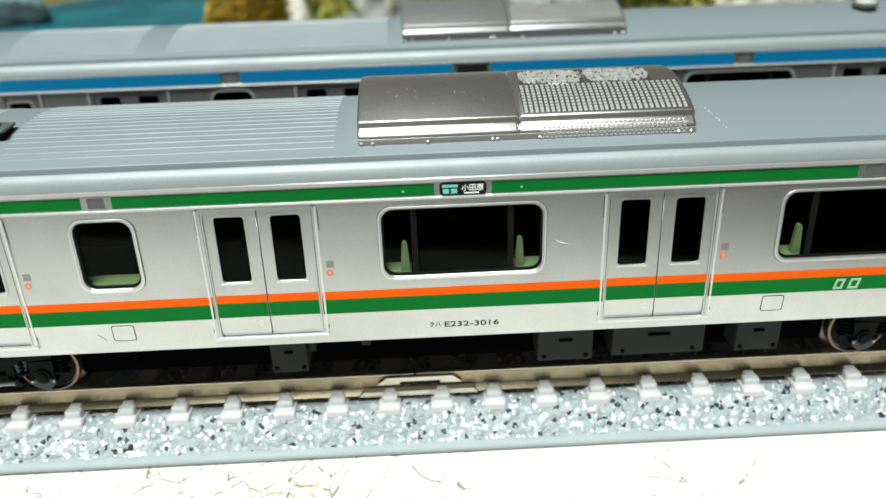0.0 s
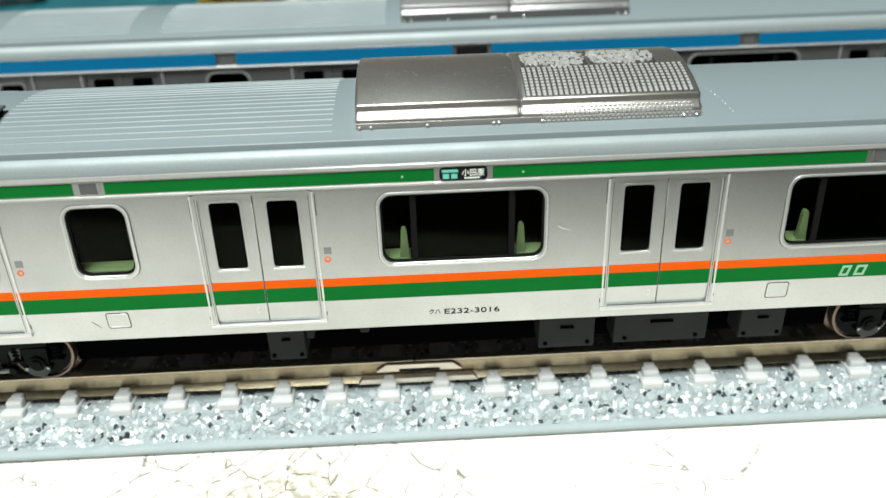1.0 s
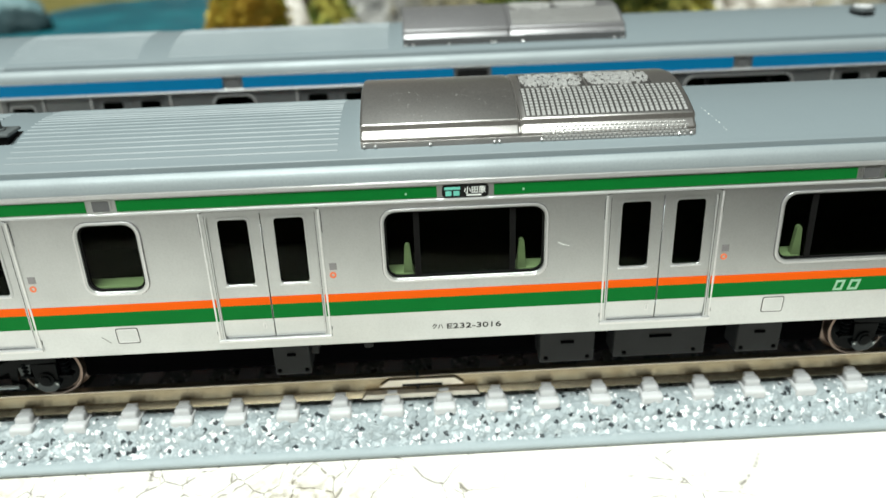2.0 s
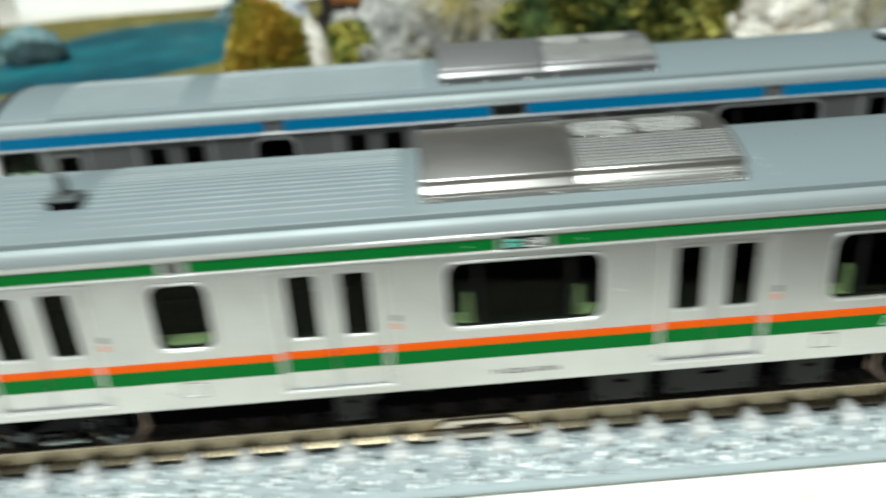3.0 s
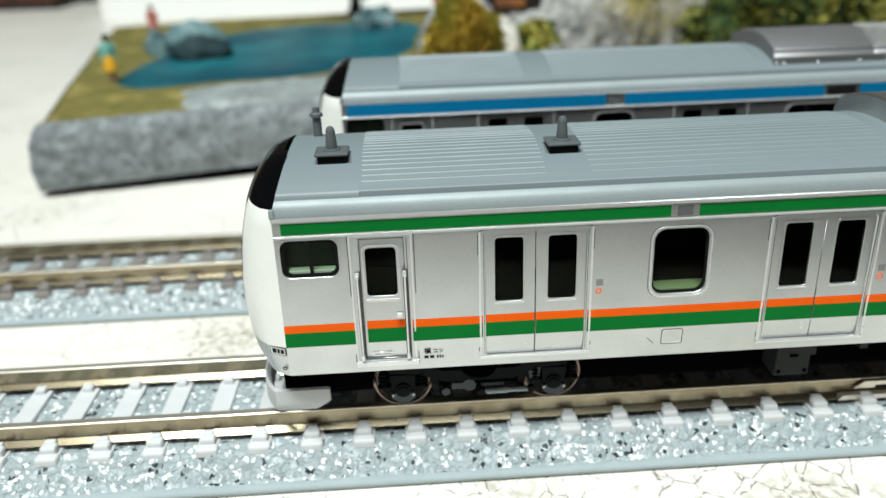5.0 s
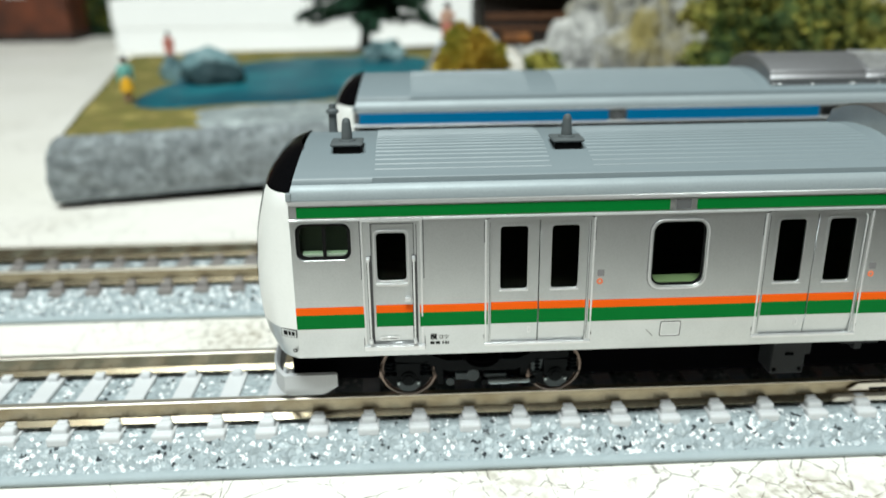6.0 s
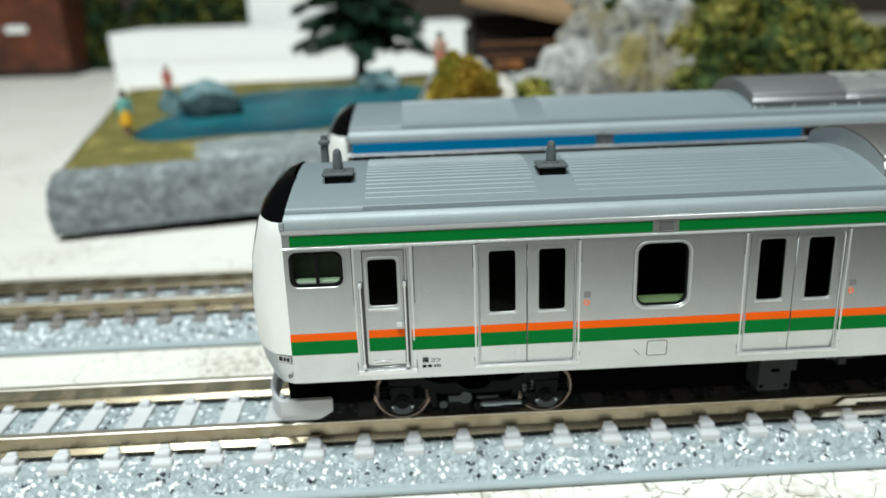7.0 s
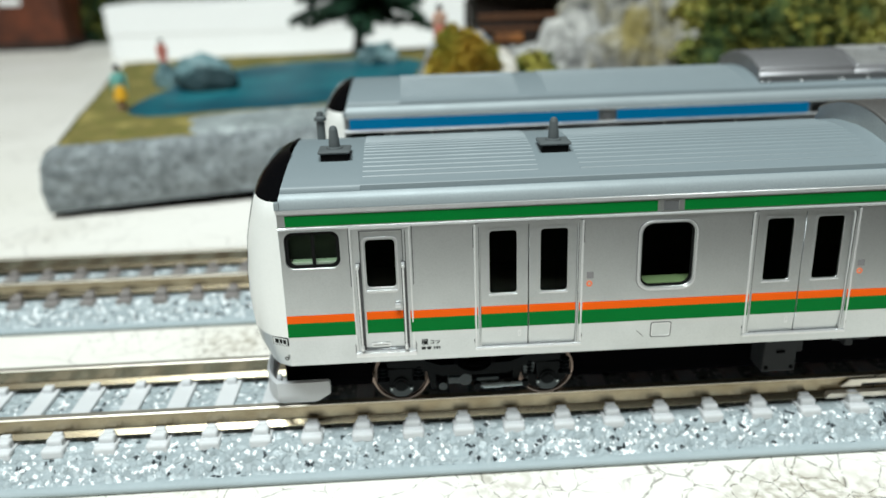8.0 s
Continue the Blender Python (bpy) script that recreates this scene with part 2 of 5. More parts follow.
SLEEPER = material("pale_concrete_plastic", (0.63, 0.64, 0.65), rough=0.5, var=0.05, size=2, fine=0.2)
DARK_SLEEPER = material("dark_sleeper_plastic", (0.24, 0.22, 0.21), rough=0.5, var=0.12, size=2, fine=0.2)
SEAT = material("green_seat_plastic", (0.54, 0.575, 0.40), rough=0.5, var=0.06, size=2, fine=0.2)
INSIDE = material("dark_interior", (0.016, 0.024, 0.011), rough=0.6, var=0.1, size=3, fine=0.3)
PANE = pane_material("smoked_pane", (0.70, 0.76, 0.68))
NOTICE = material("grey_metallic_print", (0.30, 0.29, 0.30), rough=0.4, metal=0.6, var=0.06, size=1, fine=0.2)
SEAM = material("dark_seam", (0.09, 0.09, 0.092), rough=0.6, spec=0.1, var=0.2, size=1, fine=0.2)
VENT = material("dark_grey_print", (0.11, 0.112, 0.115), rough=0.55, var=0.1, size=1, fine=0.2, spec=0.3)
INK = material("black_print", (0.01, 0.01, 0.01), rough=0.6, spec=0.1, var=0.05, size=1, fine=0.2)
RED_MARK = material("orange_print", (0.80, 0.20, 0.08), rough=0.5, var=0.05, size=1, fine=0.2)
SIGN_WHITE = material("white_print", (0.85, 0.88, 0.85), rough=0.5, var=0.03, size=1, fine=0.2)
EMBLEM = material("pale_green_print", (0.30, 0.55, 0.36), rough=0.5, var=0.05, size=1, fine=0.2)
SIGN_GREEN = material("teal_print", (0.15, 0.55, 0.45), rough=0.5, var=0.03, size=1, fine=0.2)
BALLAST = ballast_material()
BED_EDGE = material("grey_plastic_edge", (0.34, 0.395, 0.415), rough=0.7, var=0.06, size=4, fine=0.3)
TABLE = table_material()
WALL = material("brown_panelled_wall", (0.10, 0.078, 0.062), rough=0.8, var=0.04, size=120, fine=3)
CEIL = material("grey_ceiling", (0.24, 0.23, 0.22), rough=0.85, var=0.03, size=150, fine=4)
FLOOR = material("grey_brown_floor", (0.17, 0.155, 0.14), rough=0.5, var=0.2, size=90, fine=6)
STONE = patchy("grey_cast_stone", ((0.25, 0.275, 0.285), ((0.12, 0.135, 0.14), 0.04), ((0.30, 0.33, 0.34), 0.08), ((0.06, 0.07, 0.075), 0.12)), 3.2, 0.7, rough=0.8, bump=0.9)
LAWN = patchy("olive_flock_lawn", ((0.215, 0.18, 0.045), ((0.12, 0.12, 0.02), 0.05), ((0.33, 0.27, 0.08), 0.1)), 7, 0.6, rough=0.95)
WATER = patchy("teal_water", ((0.008, 0.12, 0.165), ((0.02, 0.20, 0.235), 0.04), ((0.004, 0.05, 0.08), 0.06)), 30, 2.0, rough=0.4, bump=0.0, edge=0.14)
BANK = patchy("pale_sand_bank", ((0.30, 0.335, 0.335), ((0.40, 0.44, 0.44), 0.05), ((0.19, 0.22, 0.225), 0.08)), 6, 0.7, bump=0.5)
POND_ROCK = patchy("teal_painted_rock", ((0.17, 0.29, 0.31), ((0.30, 0.42, 0.43), 0.08), ((0.02, 0.055, 0.065), 0.05)), 9, 0.8, rough=0.6, bump=0.5)
SLATE = patchy("blue_grey_rock", ((0.42, 0.45, 0.50), ((0.72, 0.73, 0.76), 0.05), ((0.16, 0.18, 0.21), 0.03)), 5, 0.7, bump=0.5)
SHADE_ROCK = material("dark_shade_rock", (0.012, 0.04, 0.047), rough=0.8, var=0.3, size=4, fine=0.5, bump=0.3)
# the darkest tone is crevice shade painted in by noise
ROCK = patchy("grey_rock", ((0.34, 0.335, 0.32), ((0.62, 0.61, 0.58), 0.06), ((0.22, 0.18, 0.06), 0.06), ((0.06, 0.062, 0.06), 0.1)), 16, 0.9, edge=0.09)
PALE_ROCK = patchy("pale_rock", ((0.60, 0.55, 0.48), ((0.74, 0.71, 0.66), 0.02), ((0.32, 0.27, 0.2), 0.1)), 8, 0.9, bump=0.5)
MOSS = patchy("moss_green_flock", ((0.095, 0.125, 0.02), ((0.02, 0.045, 0.008), 0.0), ((0.27, 0.26, 0.045), 0.06)), 16, 0.9, rough=0.95, bump=0.6)
YELLOW_MOSS = patchy("yellow_green_flock", ((0.46, 0.42, 0.08), ((0.09, 0.13, 0.02), 0.02), ((0.58, 0.53, 0.16), 0.06)), 16, 0.9, rough=0.95, bump=0.4)
STRAW = patchy("ochre_grass", ((0.50, 0.32, 0.03), ((0.27, 0.27, 0.03), 0.03), ((0.56, 0.43, 0.06), 0.07)), 13, 0.5, rough=0.9, bump=0.3)
PINE = material("dark_pine_flock", (0.018, 0.085, 0.038), rough=0.9, var=0.5, size=5, fine=0.7, second=(0.004, 0.012, 0.008))
BARK = material("dark_bark", (0.03, 0.022, 0.016), rough=0.85, var=0.3, size=3, fine=0.4, bump=0.4)
CARD = material("white_card", (0.90, 0.90, 0.89), rough=0.55, var=0.02, size=30, fine=2)
BRICKRED = material("red_brown_wood", (0.17, 0.045, 0.018), rough=0.5, var=0.35, size=12, fine=1, second=(0.05, 0.016, 0.008))
THATCH = material("tan_thatch", (0.30, 0.19, 0.10), rough=0.85, var=0.2, size=5, fine=0.6, bump=0.5)
TIMBER = material("orange_brown_timber", (0.40, 0.15, 0.035), rough=0.6, var=0.3, size=5, fine=0.5, second=(0.16, 0.06, 0.02))
RUSSET = material("russet_timber", (0.12, 0.045, 0.014), rough=0.65, var=0.3, size=4, fine=0.5)
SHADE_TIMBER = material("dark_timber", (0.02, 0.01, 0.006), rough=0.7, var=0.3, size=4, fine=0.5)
SKIN = material("figure_flesh_paint", (0.55, 0.33, 0.24), rough=0.6, var=0.05, size=2, fine=0.3)
YELLOW = material("yellow_paint", (0.80, 0.42, 0.02), rough=0.5, var=0.05, size=2, fine=0.3)
TEAL = material("teal_paint", (0.18, 0.45, 0.40), rough=0.5, var=0.05, size=2, fine=0.3)
PINK = material("dull_red_paint", (0.50, 0.16, 0.12), rough=0.5, var=0.05, size=2, fine=0.3)


# ---- building helpers; all lengths in millimetres ----
def part(name, bm, mat, parent=None, label="", smooth=False):
    """Link a bmesh as one mesh object, under a thing or a part."""
    bm.normal_update()
    if smooth:
        for f in bm.faces:
            f.smooth = True
    me = bpy.data.meshes.new(name)
    for v in bm.verts:
        v.co *= MM
    bm.to_mesh(me)
    bm.free()
    for one in mat if isinstance(mat, (list, tuple)) else (mat,):
        me.materials.append(one)
    if smooth:
        me.set_sharp_from_angle(angle=radians(40))
    ob = new(name, me)
    if parent:
        ob.parent = parent
    if label:
        tagged(ob, label)
    return ob


def thing(name, x, y, z, label, category, group="", kind=""):
    ob = new(name)
    ob.empty_display_size = 0.005
    ob.location = (x * MM, y * MM, z * MM)
    return tagged(ob, label, category, group, kind)


def box(bm, x0, x1, y0, y1, z0, z1, bevel=0.0, mat=0):
    vs = [bm.verts.new((x, y, z)) for z in (z0, z1) for y in (y0, y1) for x in (x0, x1)]
    idx = ((0, 2, 3, 1), (4, 5, 7, 6), (0, 1, 5, 4), (2, 6, 7, 3), (0, 4, 6, 2), (1, 3, 7, 5))
    fs = [bm.faces.new([vs[i] for i in q]) for q in idx]
    for f in fs:
        f.material_index = mat
    if bevel:
        es = list({e for f in fs for e in f.edges})
        bmesh.ops.bevel(bm, geom=es, offset=bevel, segments=2, profile=0.5, affect="EDGES", clamp_overlap=True)
    return bm


def boxed(*a, **k):
    return box(bmesh.new(), *a, **k)


def prism(bm, pts, axis, a, b):
    """Extrude a closed outline along an axis from a to b; outline in the two other axes, in order."""
    def put(p, d):
        return {"x": (d, p[0], p[1]), "y": (p[0], d, p[1]), "z": (p[0], p[1], d)}[axis]
    lo = [bm.verts.new(put(p, a)) for p in pts]
    hi = [bm.verts.new(put(p, b)) for p in pts]
    k = len(pts)
    bm.faces.new(lo)
    bm.faces.new(hi[::-1])
    for i in range(k):
        bm.faces.new((lo[i], hi[i], hi[(i + 1) % k], lo[(i + 1) % k]))
    bmesh.ops.recalc_face_normals(bm, faces=bm.faces[:])
    return bm


def lathe(bm, cx, cy, cz, rings, axis="z", seg=20):
    """A turned shape: rings of (radius, height along the axis)."""
    loops = []
    for r, h in rings:
        loop = []
        for i in range(seg):
            a = 2 * math.pi * i / seg
            u, v = r * math.cos(a), r * math.sin(a)
            p = {"z": (cx + u, cy + v, cz + h), "y": (cx + u, cy + h, cz + v), "x": (cx + h, cy + u, cz + v)}[axis]
            loop.append(bm.verts.new(p))
        loops.append(loop)
    for a, b in zip(loops, loops[1:]):
        for i in range(seg):
            bm.faces.new((a[i], a[(i + 1) % seg], b[(i + 1) % seg], b[i]))
    bm.faces.new(loops[0])
    bm.faces.new(loops[-1])
    bmesh.ops.recalc_face_normals(bm, faces=bm.faces[:])
    return bm


def rrect(x0, x1, z0, z1, r, seg=5):
    pts = []
    for cx, cz, a0 in ((x1 - r, z1 - r, 0), (x0 + r, z1 - r, 90), (x0 + r, z0 + r, 180), (x1 - r, z0 + r, 270)):
        for i in range(seg + 1):
            a = radians(a0 + 90 * i / seg)
            pts.append((cx + r * math.cos(a), cz + r * math.sin(a)))
    return pts


def sheet(outlines, depth):
    """A flat plate with holes: first outline outside, the others holes. In u, v; thickness runs from 0 to depth in w."""
    cu = bpy.data.curves.new("plate", "CURVE")
    cu.dimensions, cu.fill_mode, cu.extrude = "2D", "BOTH", depth / 2
    for pts in outlines:
        sp = cu.splines.new("POLY")
        sp.points.add(len(pts) - 1)
        for q, p in zip(sp.points, pts):
            q.co = (p[0], p[1], 0, 1)
        sp.use_cyclic_u = True
    ob = new("plate", cu)
    me = bpy.data.meshes.new_from_object(ob.evaluated_get(bpy.context.evaluated_depsgraph_get()))
    bpy.data.objects.remove(ob)
    bm = bmesh.new()
    bm.from_mesh(me)
    bpy.data.meshes.remove(me)
    bpy.data.curves.remove(cu)
    bmesh.ops.remove_doubles(bm, verts=bm.verts[:], dist=0.002)
    for v in bm.verts:
        v.co.z += depth / 2
    return bm


def grid(bm, pts):
    """Quads over rows of points."""
    rows = [[bm.verts.new(p) for p in row] for row in pts]
    for a, b in zip(rows, rows[1:]):
        for i in range(len(a) - 1):
            bm.faces.new((a[i], a[i + 1], b[i + 1], b[i]))
    bmesh.ops.recalc_face_normals(bm, faces=bm.faces[:])
    return bm


def lump(bm, cx, cy, cz, sx, sy, sz, seed, rough=0.35, level=3, flat=True):
    """A stone: an uneven ball cut off at its foot."""
    got = bmesh.ops.create_icosphere(bm, subdivisions=level, radius=1.0)
    for v in got["verts"]:
        d = v.co.normalized()
        k = 1 + rough * noise.fractal(d * 1.6 + Vector((seed * 7.3, seed, -seed * 3.1)), 0.8, 2.1, 4)
        k += 0.12 * rough * noise.noise(d * 9 + Vector((seed, 0, 0)))
        x, y, z = d.x * k * sx, d.y * k * sy, d.z * k * sz
        if flat:
            z = max(z, -0.35 * sz)
        v.co = (cx + x, cy + y, cz + z + (0.35 * sz if flat else 0))
    return bm


def tufts(bm, rng, place, count, size):
    """Many small leaf clumps: each a bent little star of three blades."""
    for _ in range(count):
        c, up = place(rng)
        s = size * rng.uniform(0.6, 1.4)
        for k in range(3):
            a = rng.uniform(0, 6.28)
            t = Vector((math.cos(a), math.sin(a), rng.uniform(-0.4, 0.8))).normalized() * s
            w = t.cross(Vector((rng.uniform(-1, 1), rng.uniform(-1, 1), 1))).normalized() * s * 0.45
            p = Vector(c)
            vs = [bm.verts.new(q) for q in (p - w, p + t * 0.5 - w * 0.4 + up * s * 0.3, p + t, p + w)]
            bm.faces.new(vs)
    return bm


# ---- room and table ----
TABLE_TURN = 12.5


def room():
    def wall(name, x0, x1, y0, y1, z0, z1, mat, label):
        return tagged(part(name, boxed(x0, x1, y0, y1, z0, z1), mat), label, "wall", kind="structure")
    wall("wall_north", -900, 900, 1000, 1060, -720, 1250, WALL, "plain brown panelled room wall")
    wall("wall_south", -900, 900, -760, -700, -720, 1250, WALL, "plain brown panelled room wall")
    wall("wall_west", -960, -900, -760, 1060, -720, 1250, WALL, "plain brown panelled room wall")
    wall("wall_east", 900, 960, -760, 1060, -720, 1250, WALL, "plain brown panelled room wall")
    tagged(part("floor", boxed(-960, 960, -760, 1060, -780, -720), FLOOR), "brown wooden room floor", "floor", kind="structure")
    tagged(part("ceiling", boxed(-960, 960, -760, 1060, 1250, 1310), CEIL), "plain grey ceiling", "ceiling", kind="structure")
    # the board stands askew, its unseen front edge set close to darken side reflections
    t = thing("table", 0, -57, -720, "large white marbled table board with tan crackle veins", "table")
    t.rotation_euler = (0, 0, radians(TABLE_TURN))
    part("tabletop", boxed(-560, 700, 0, 760, 690, 720, 2), TABLE, t)
    for x in (-510, 650):
        for y in (50, 710):
            part("leg", boxed(x - 22, x + 22, y - 22, y + 22, 0, 690, 2), CEIL, t)



room()

# ---- tracks ----
CY, TOP = 10.6, 5.7          # track centre behind the coach side, rail head height
PITCH, LONG = 5.0, 280.0
GAP = 35.3                   # between the two tracks


def rail_outline(head):
    c = 0.42
    if head:
        return [(-c, -0.12), (c, -0.12), (c, -0.05), (c - 0.07, 0), (-c + 0.07, 0), (-c, -0.05)]
    return [(-1.0, -2.0), (1.0, -2.0), (1.0, -1.93), (0.44, -1.55), (0.38, -1.45), (0.38, -0.3), (0.41, -0.26), (0.41, -0.12), (-0.41, -0.12), (-0.41, -0.26), (-0.38, -0.3), (-0.38, -1.45), (-0.44, -1.55), (-1.0, -1.93)]


def ballast_bed():
    """The moulded shoulder and bed: smooth edge, then a lumpy sheet of cast stones."""
    sec = [(-10.0, 0.0), (-10.0, 0.22), (-10.5, 0.24), (-10.5, 0.6), (-10.3, 0.78), (-9.85, 0.95), (-9.3, 1.5), (-8.65, 2.2), (-8.0, 2.85), (-7.6, 3.1), (-6.75, 3.15), (-6.7, 3.2), (-5.95, 3.2), (-5.9, 2.95), (-4.1, 2.95), (-4.05, 3.1), (-3.4, 3.05), (0, 3.05)]
    sec = sec + [(-y, z) for y, z in sec[-2::-1]]
    fine = []
    for (ya, za), (yb, zb) in zip(sec, sec[1:]):
        k = 1 if min(za, zb) < 0.9 else max(1, int(math.hypot(yb - ya, zb - za) / 0.24))
        for i in range(k):
            fine.append((ya + (yb - ya) * i / k, za + (zb - za) * i / k))
    fine.append(sec[-1])
    n, m = 1000, len(fine)
    verts = []
    for i in range(n + 1):
        x = LONG * i / n
        for y, z in fine:
            lift = 0.0
            if z > 1.0:
                p = Vector((x * 1.1, y * 1.1 + 0.8 * z, 0.3))
                d, _ = noise.voronoi(p)
                amp = 1.3 if z < 3.0 else 0.5
                lift = amp * (0.30 - min(d[0], 0.62)) + 0.07 * noise.noise(p * 3.1)
                if abs(y) > 9.8:
                    lift *= 0.4
                if 4.0 < abs(y) < 6.72:
                    lift = 0.0
            verts.append((x, y - lift * (0.45 if y < -7.9 and z < 3 else -0.45 if y > 7.9 and z < 3 else 0), z + lift))
    faces = [(i * m + j, (i + 1) * m + j, (i + 1) * m + j + 1, i * m + j + 1) for i in range(n) for j in range(m - 1)]
    me = bpy.data.meshes.new("roadbed")
    me.from_pydata([(x * MM, y * MM, z * MM) for x, y, z in verts], [], faces)
    me.materials.append(BALLAST)
    me.materials.append(BED_EDGE)
    low = [j for j in range(m - 1) if fine[j][1] < 0.95 or fine[j + 1][1] < 0.95]
    for i in range(n):
        for j in low:
            me.polygons[i * (m - 1) + j].material_index = 1
    me.polygons.foreach_set("use_smooth", [True] * len(faces))
    me.flip_normals()
    return me


def sleeper_shape():
    """A concrete sleeper: low bar, rounded end plates in the ballast, stepped rail chairs on top."""
    bm = bmesh.new()
    box(bm, -1.02, 1.02, -7.2, 7.2, 2.5, 3.38, 0.14)
    for s in (-1, 1):
        a, b = sorted((s * 6.75, s * 7.8))
        box(bm, -1.08, 1.08, a, b, 2.5, 3.55, 0.25)
        a, b = sorted((s * 5.9, s * 6.95))
        box(bm, -0.76, 0.76, a, b, 3.1, 4.15, 0.22)
        a, b = sorted((s * 5.55, s * 6.2))
        box(bm, -0.52, 0.52, a, b, 3.6, 4.32, 0.16)
        a, b = sorted((s * 3.3, s * 4.3))
        box(bm, -0.55, 0.55, a, b, 3.2, 4.0, 0.16)
    return bm


def track_section(y0, sleeper_mat, label, mesh):
    t = thing("track_section", -268.1, y0, 0, label, "track", "model railway tracks")
    bed = new("roadbed", mesh)
    bed.parent = t
    for s in (-1, 1):
        bm = prism(bmesh.new(), [(s * 5.0 + y, TOP + z) for y, z in rail_outline(False)], "x", 0.12, LONG - 0.12)
        r = part("rail", bm, RAIL, t, "dull nickel silver rail")
        part("rail_head", prism(bmesh.new(), [(s * 5.0 + y, TOP + z) for y, z in rail_outline(True)], "x", 0.12, LONG - 0.12), RAIL_TOP, r, "polished rail head")
        # folded metal joiner round the rail foot at the section's right end
        y = s * 5.0
        side = s
        bm = bmesh.new()
        prism(bm, [(LONG - 5.4, TOP - 1.95), (LONG + 6.0, TOP - 1.95), (LONG + 5.6, TOP - 1.45), (LONG - 5.0, TOP - 1.45)], "y", y + side * 0.55, y + side * 1.25)
        prism(bm, [(LONG - 3.7, TOP - 1.0), (LONG + 4.5, TOP - 1.0), (LONG + 3.6, TOP - 0.25), (LONG - 2.7, TOP - 0.25)], "y", y + side * 0.5, y + side * 0.72)
        joiner = part("rail_joiner", bm, RAIL_TOP, t, "folded metal rail joiner plate")
        y0, y1 = sorted((y + side * 0.6, y + side * 0.76))
        part("joiner_slot", boxed(LONG - 1.5, LONG + 2.4, y0, y1, TOP - 1.0, TOP - 0.72), INK, joiner, "dark slot in the joiner")
    mesh = None
    k = 0
    xs = []
    while True:
        x = LONG - 2.5 - PITCH * k
        if x < 1:
            break
        xs.append(x)
        k += 1
    for x in xs:
        if mesh is None:
            ob = part("sleeper", sleeper_shape(), sleeper_mat, t)
            mesh = ob.data
        else:
            ob = new("sleeper", mesh)
            ob.parent = t
        ob.location = (x * MM, 0, 0)
    return t


# ---- coaches ----
YS, LEAN = 0.04, 0.048       # the side leans inwards as it rises
NOSE, TAIL = -46.3, 84.0
BAND, SILL, EAVE = 15.5, 12.55, 27.3
DOORS = (-24.70, 0.0, 32.93, 65.86)
WINDOWS = ((-14.97, -9.72), (9.66, 23.35), (42.67, 56.3), (74.6, 80.0))


def side_y(z):
    return YS + LEAN * z if z >= BAND else YS + LEAN * BAND + (BAND - z) * 0.05


def hang(bm, out):
    """Turn a plate drawn in x, z into the leaning side; out: how far its face stands proud."""
    for v in bm.verts:
        x, z, w = v.co
        v.co = (x, side_y(z) - out + w, z)
    bmesh.ops.recalc_face_normals(bm, faces=bm.faces[:])
    return bm


def plate(outlines, depth, out):
    return hang(sheet(outlines, depth), out)


def rect(x0, x1, z0, z1):
    return [(x0, z0), (x1, z0), (x1, z1), (x0, z1)]


def edge_x(z):
    """Where roof and cab front meet."""
    return NOSE + 0.9 * max(0.0, z - 27.3) / 3.45


def roof_z(y):
    d = abs(y - CY)
    return 30.75 - 0.023 * d * d - 0.000038 * d ** 4


def roof_section(step):
    half = [(2.1, 28.5)]
    half += [(2.19, 28.505), (2.215, 28.51), (2.225, 28.54), (2.235, 28.93), (2.25, 28.98), (2.32, 29.03), (2.5, roof_z(2.5))] if step else [(2.14, 28.62), (2.22, 28.88), (2.32, 28.98), (2.5, roof_z(2.5) - 0.03)]
    half += [(y, roof_z(y)) for y in (3.0, 3.6, 4.5, 5.5, 7, 8.5, 10)]
    return half + [(2 * CY - y, z) for y, z in half[-2::-1]]


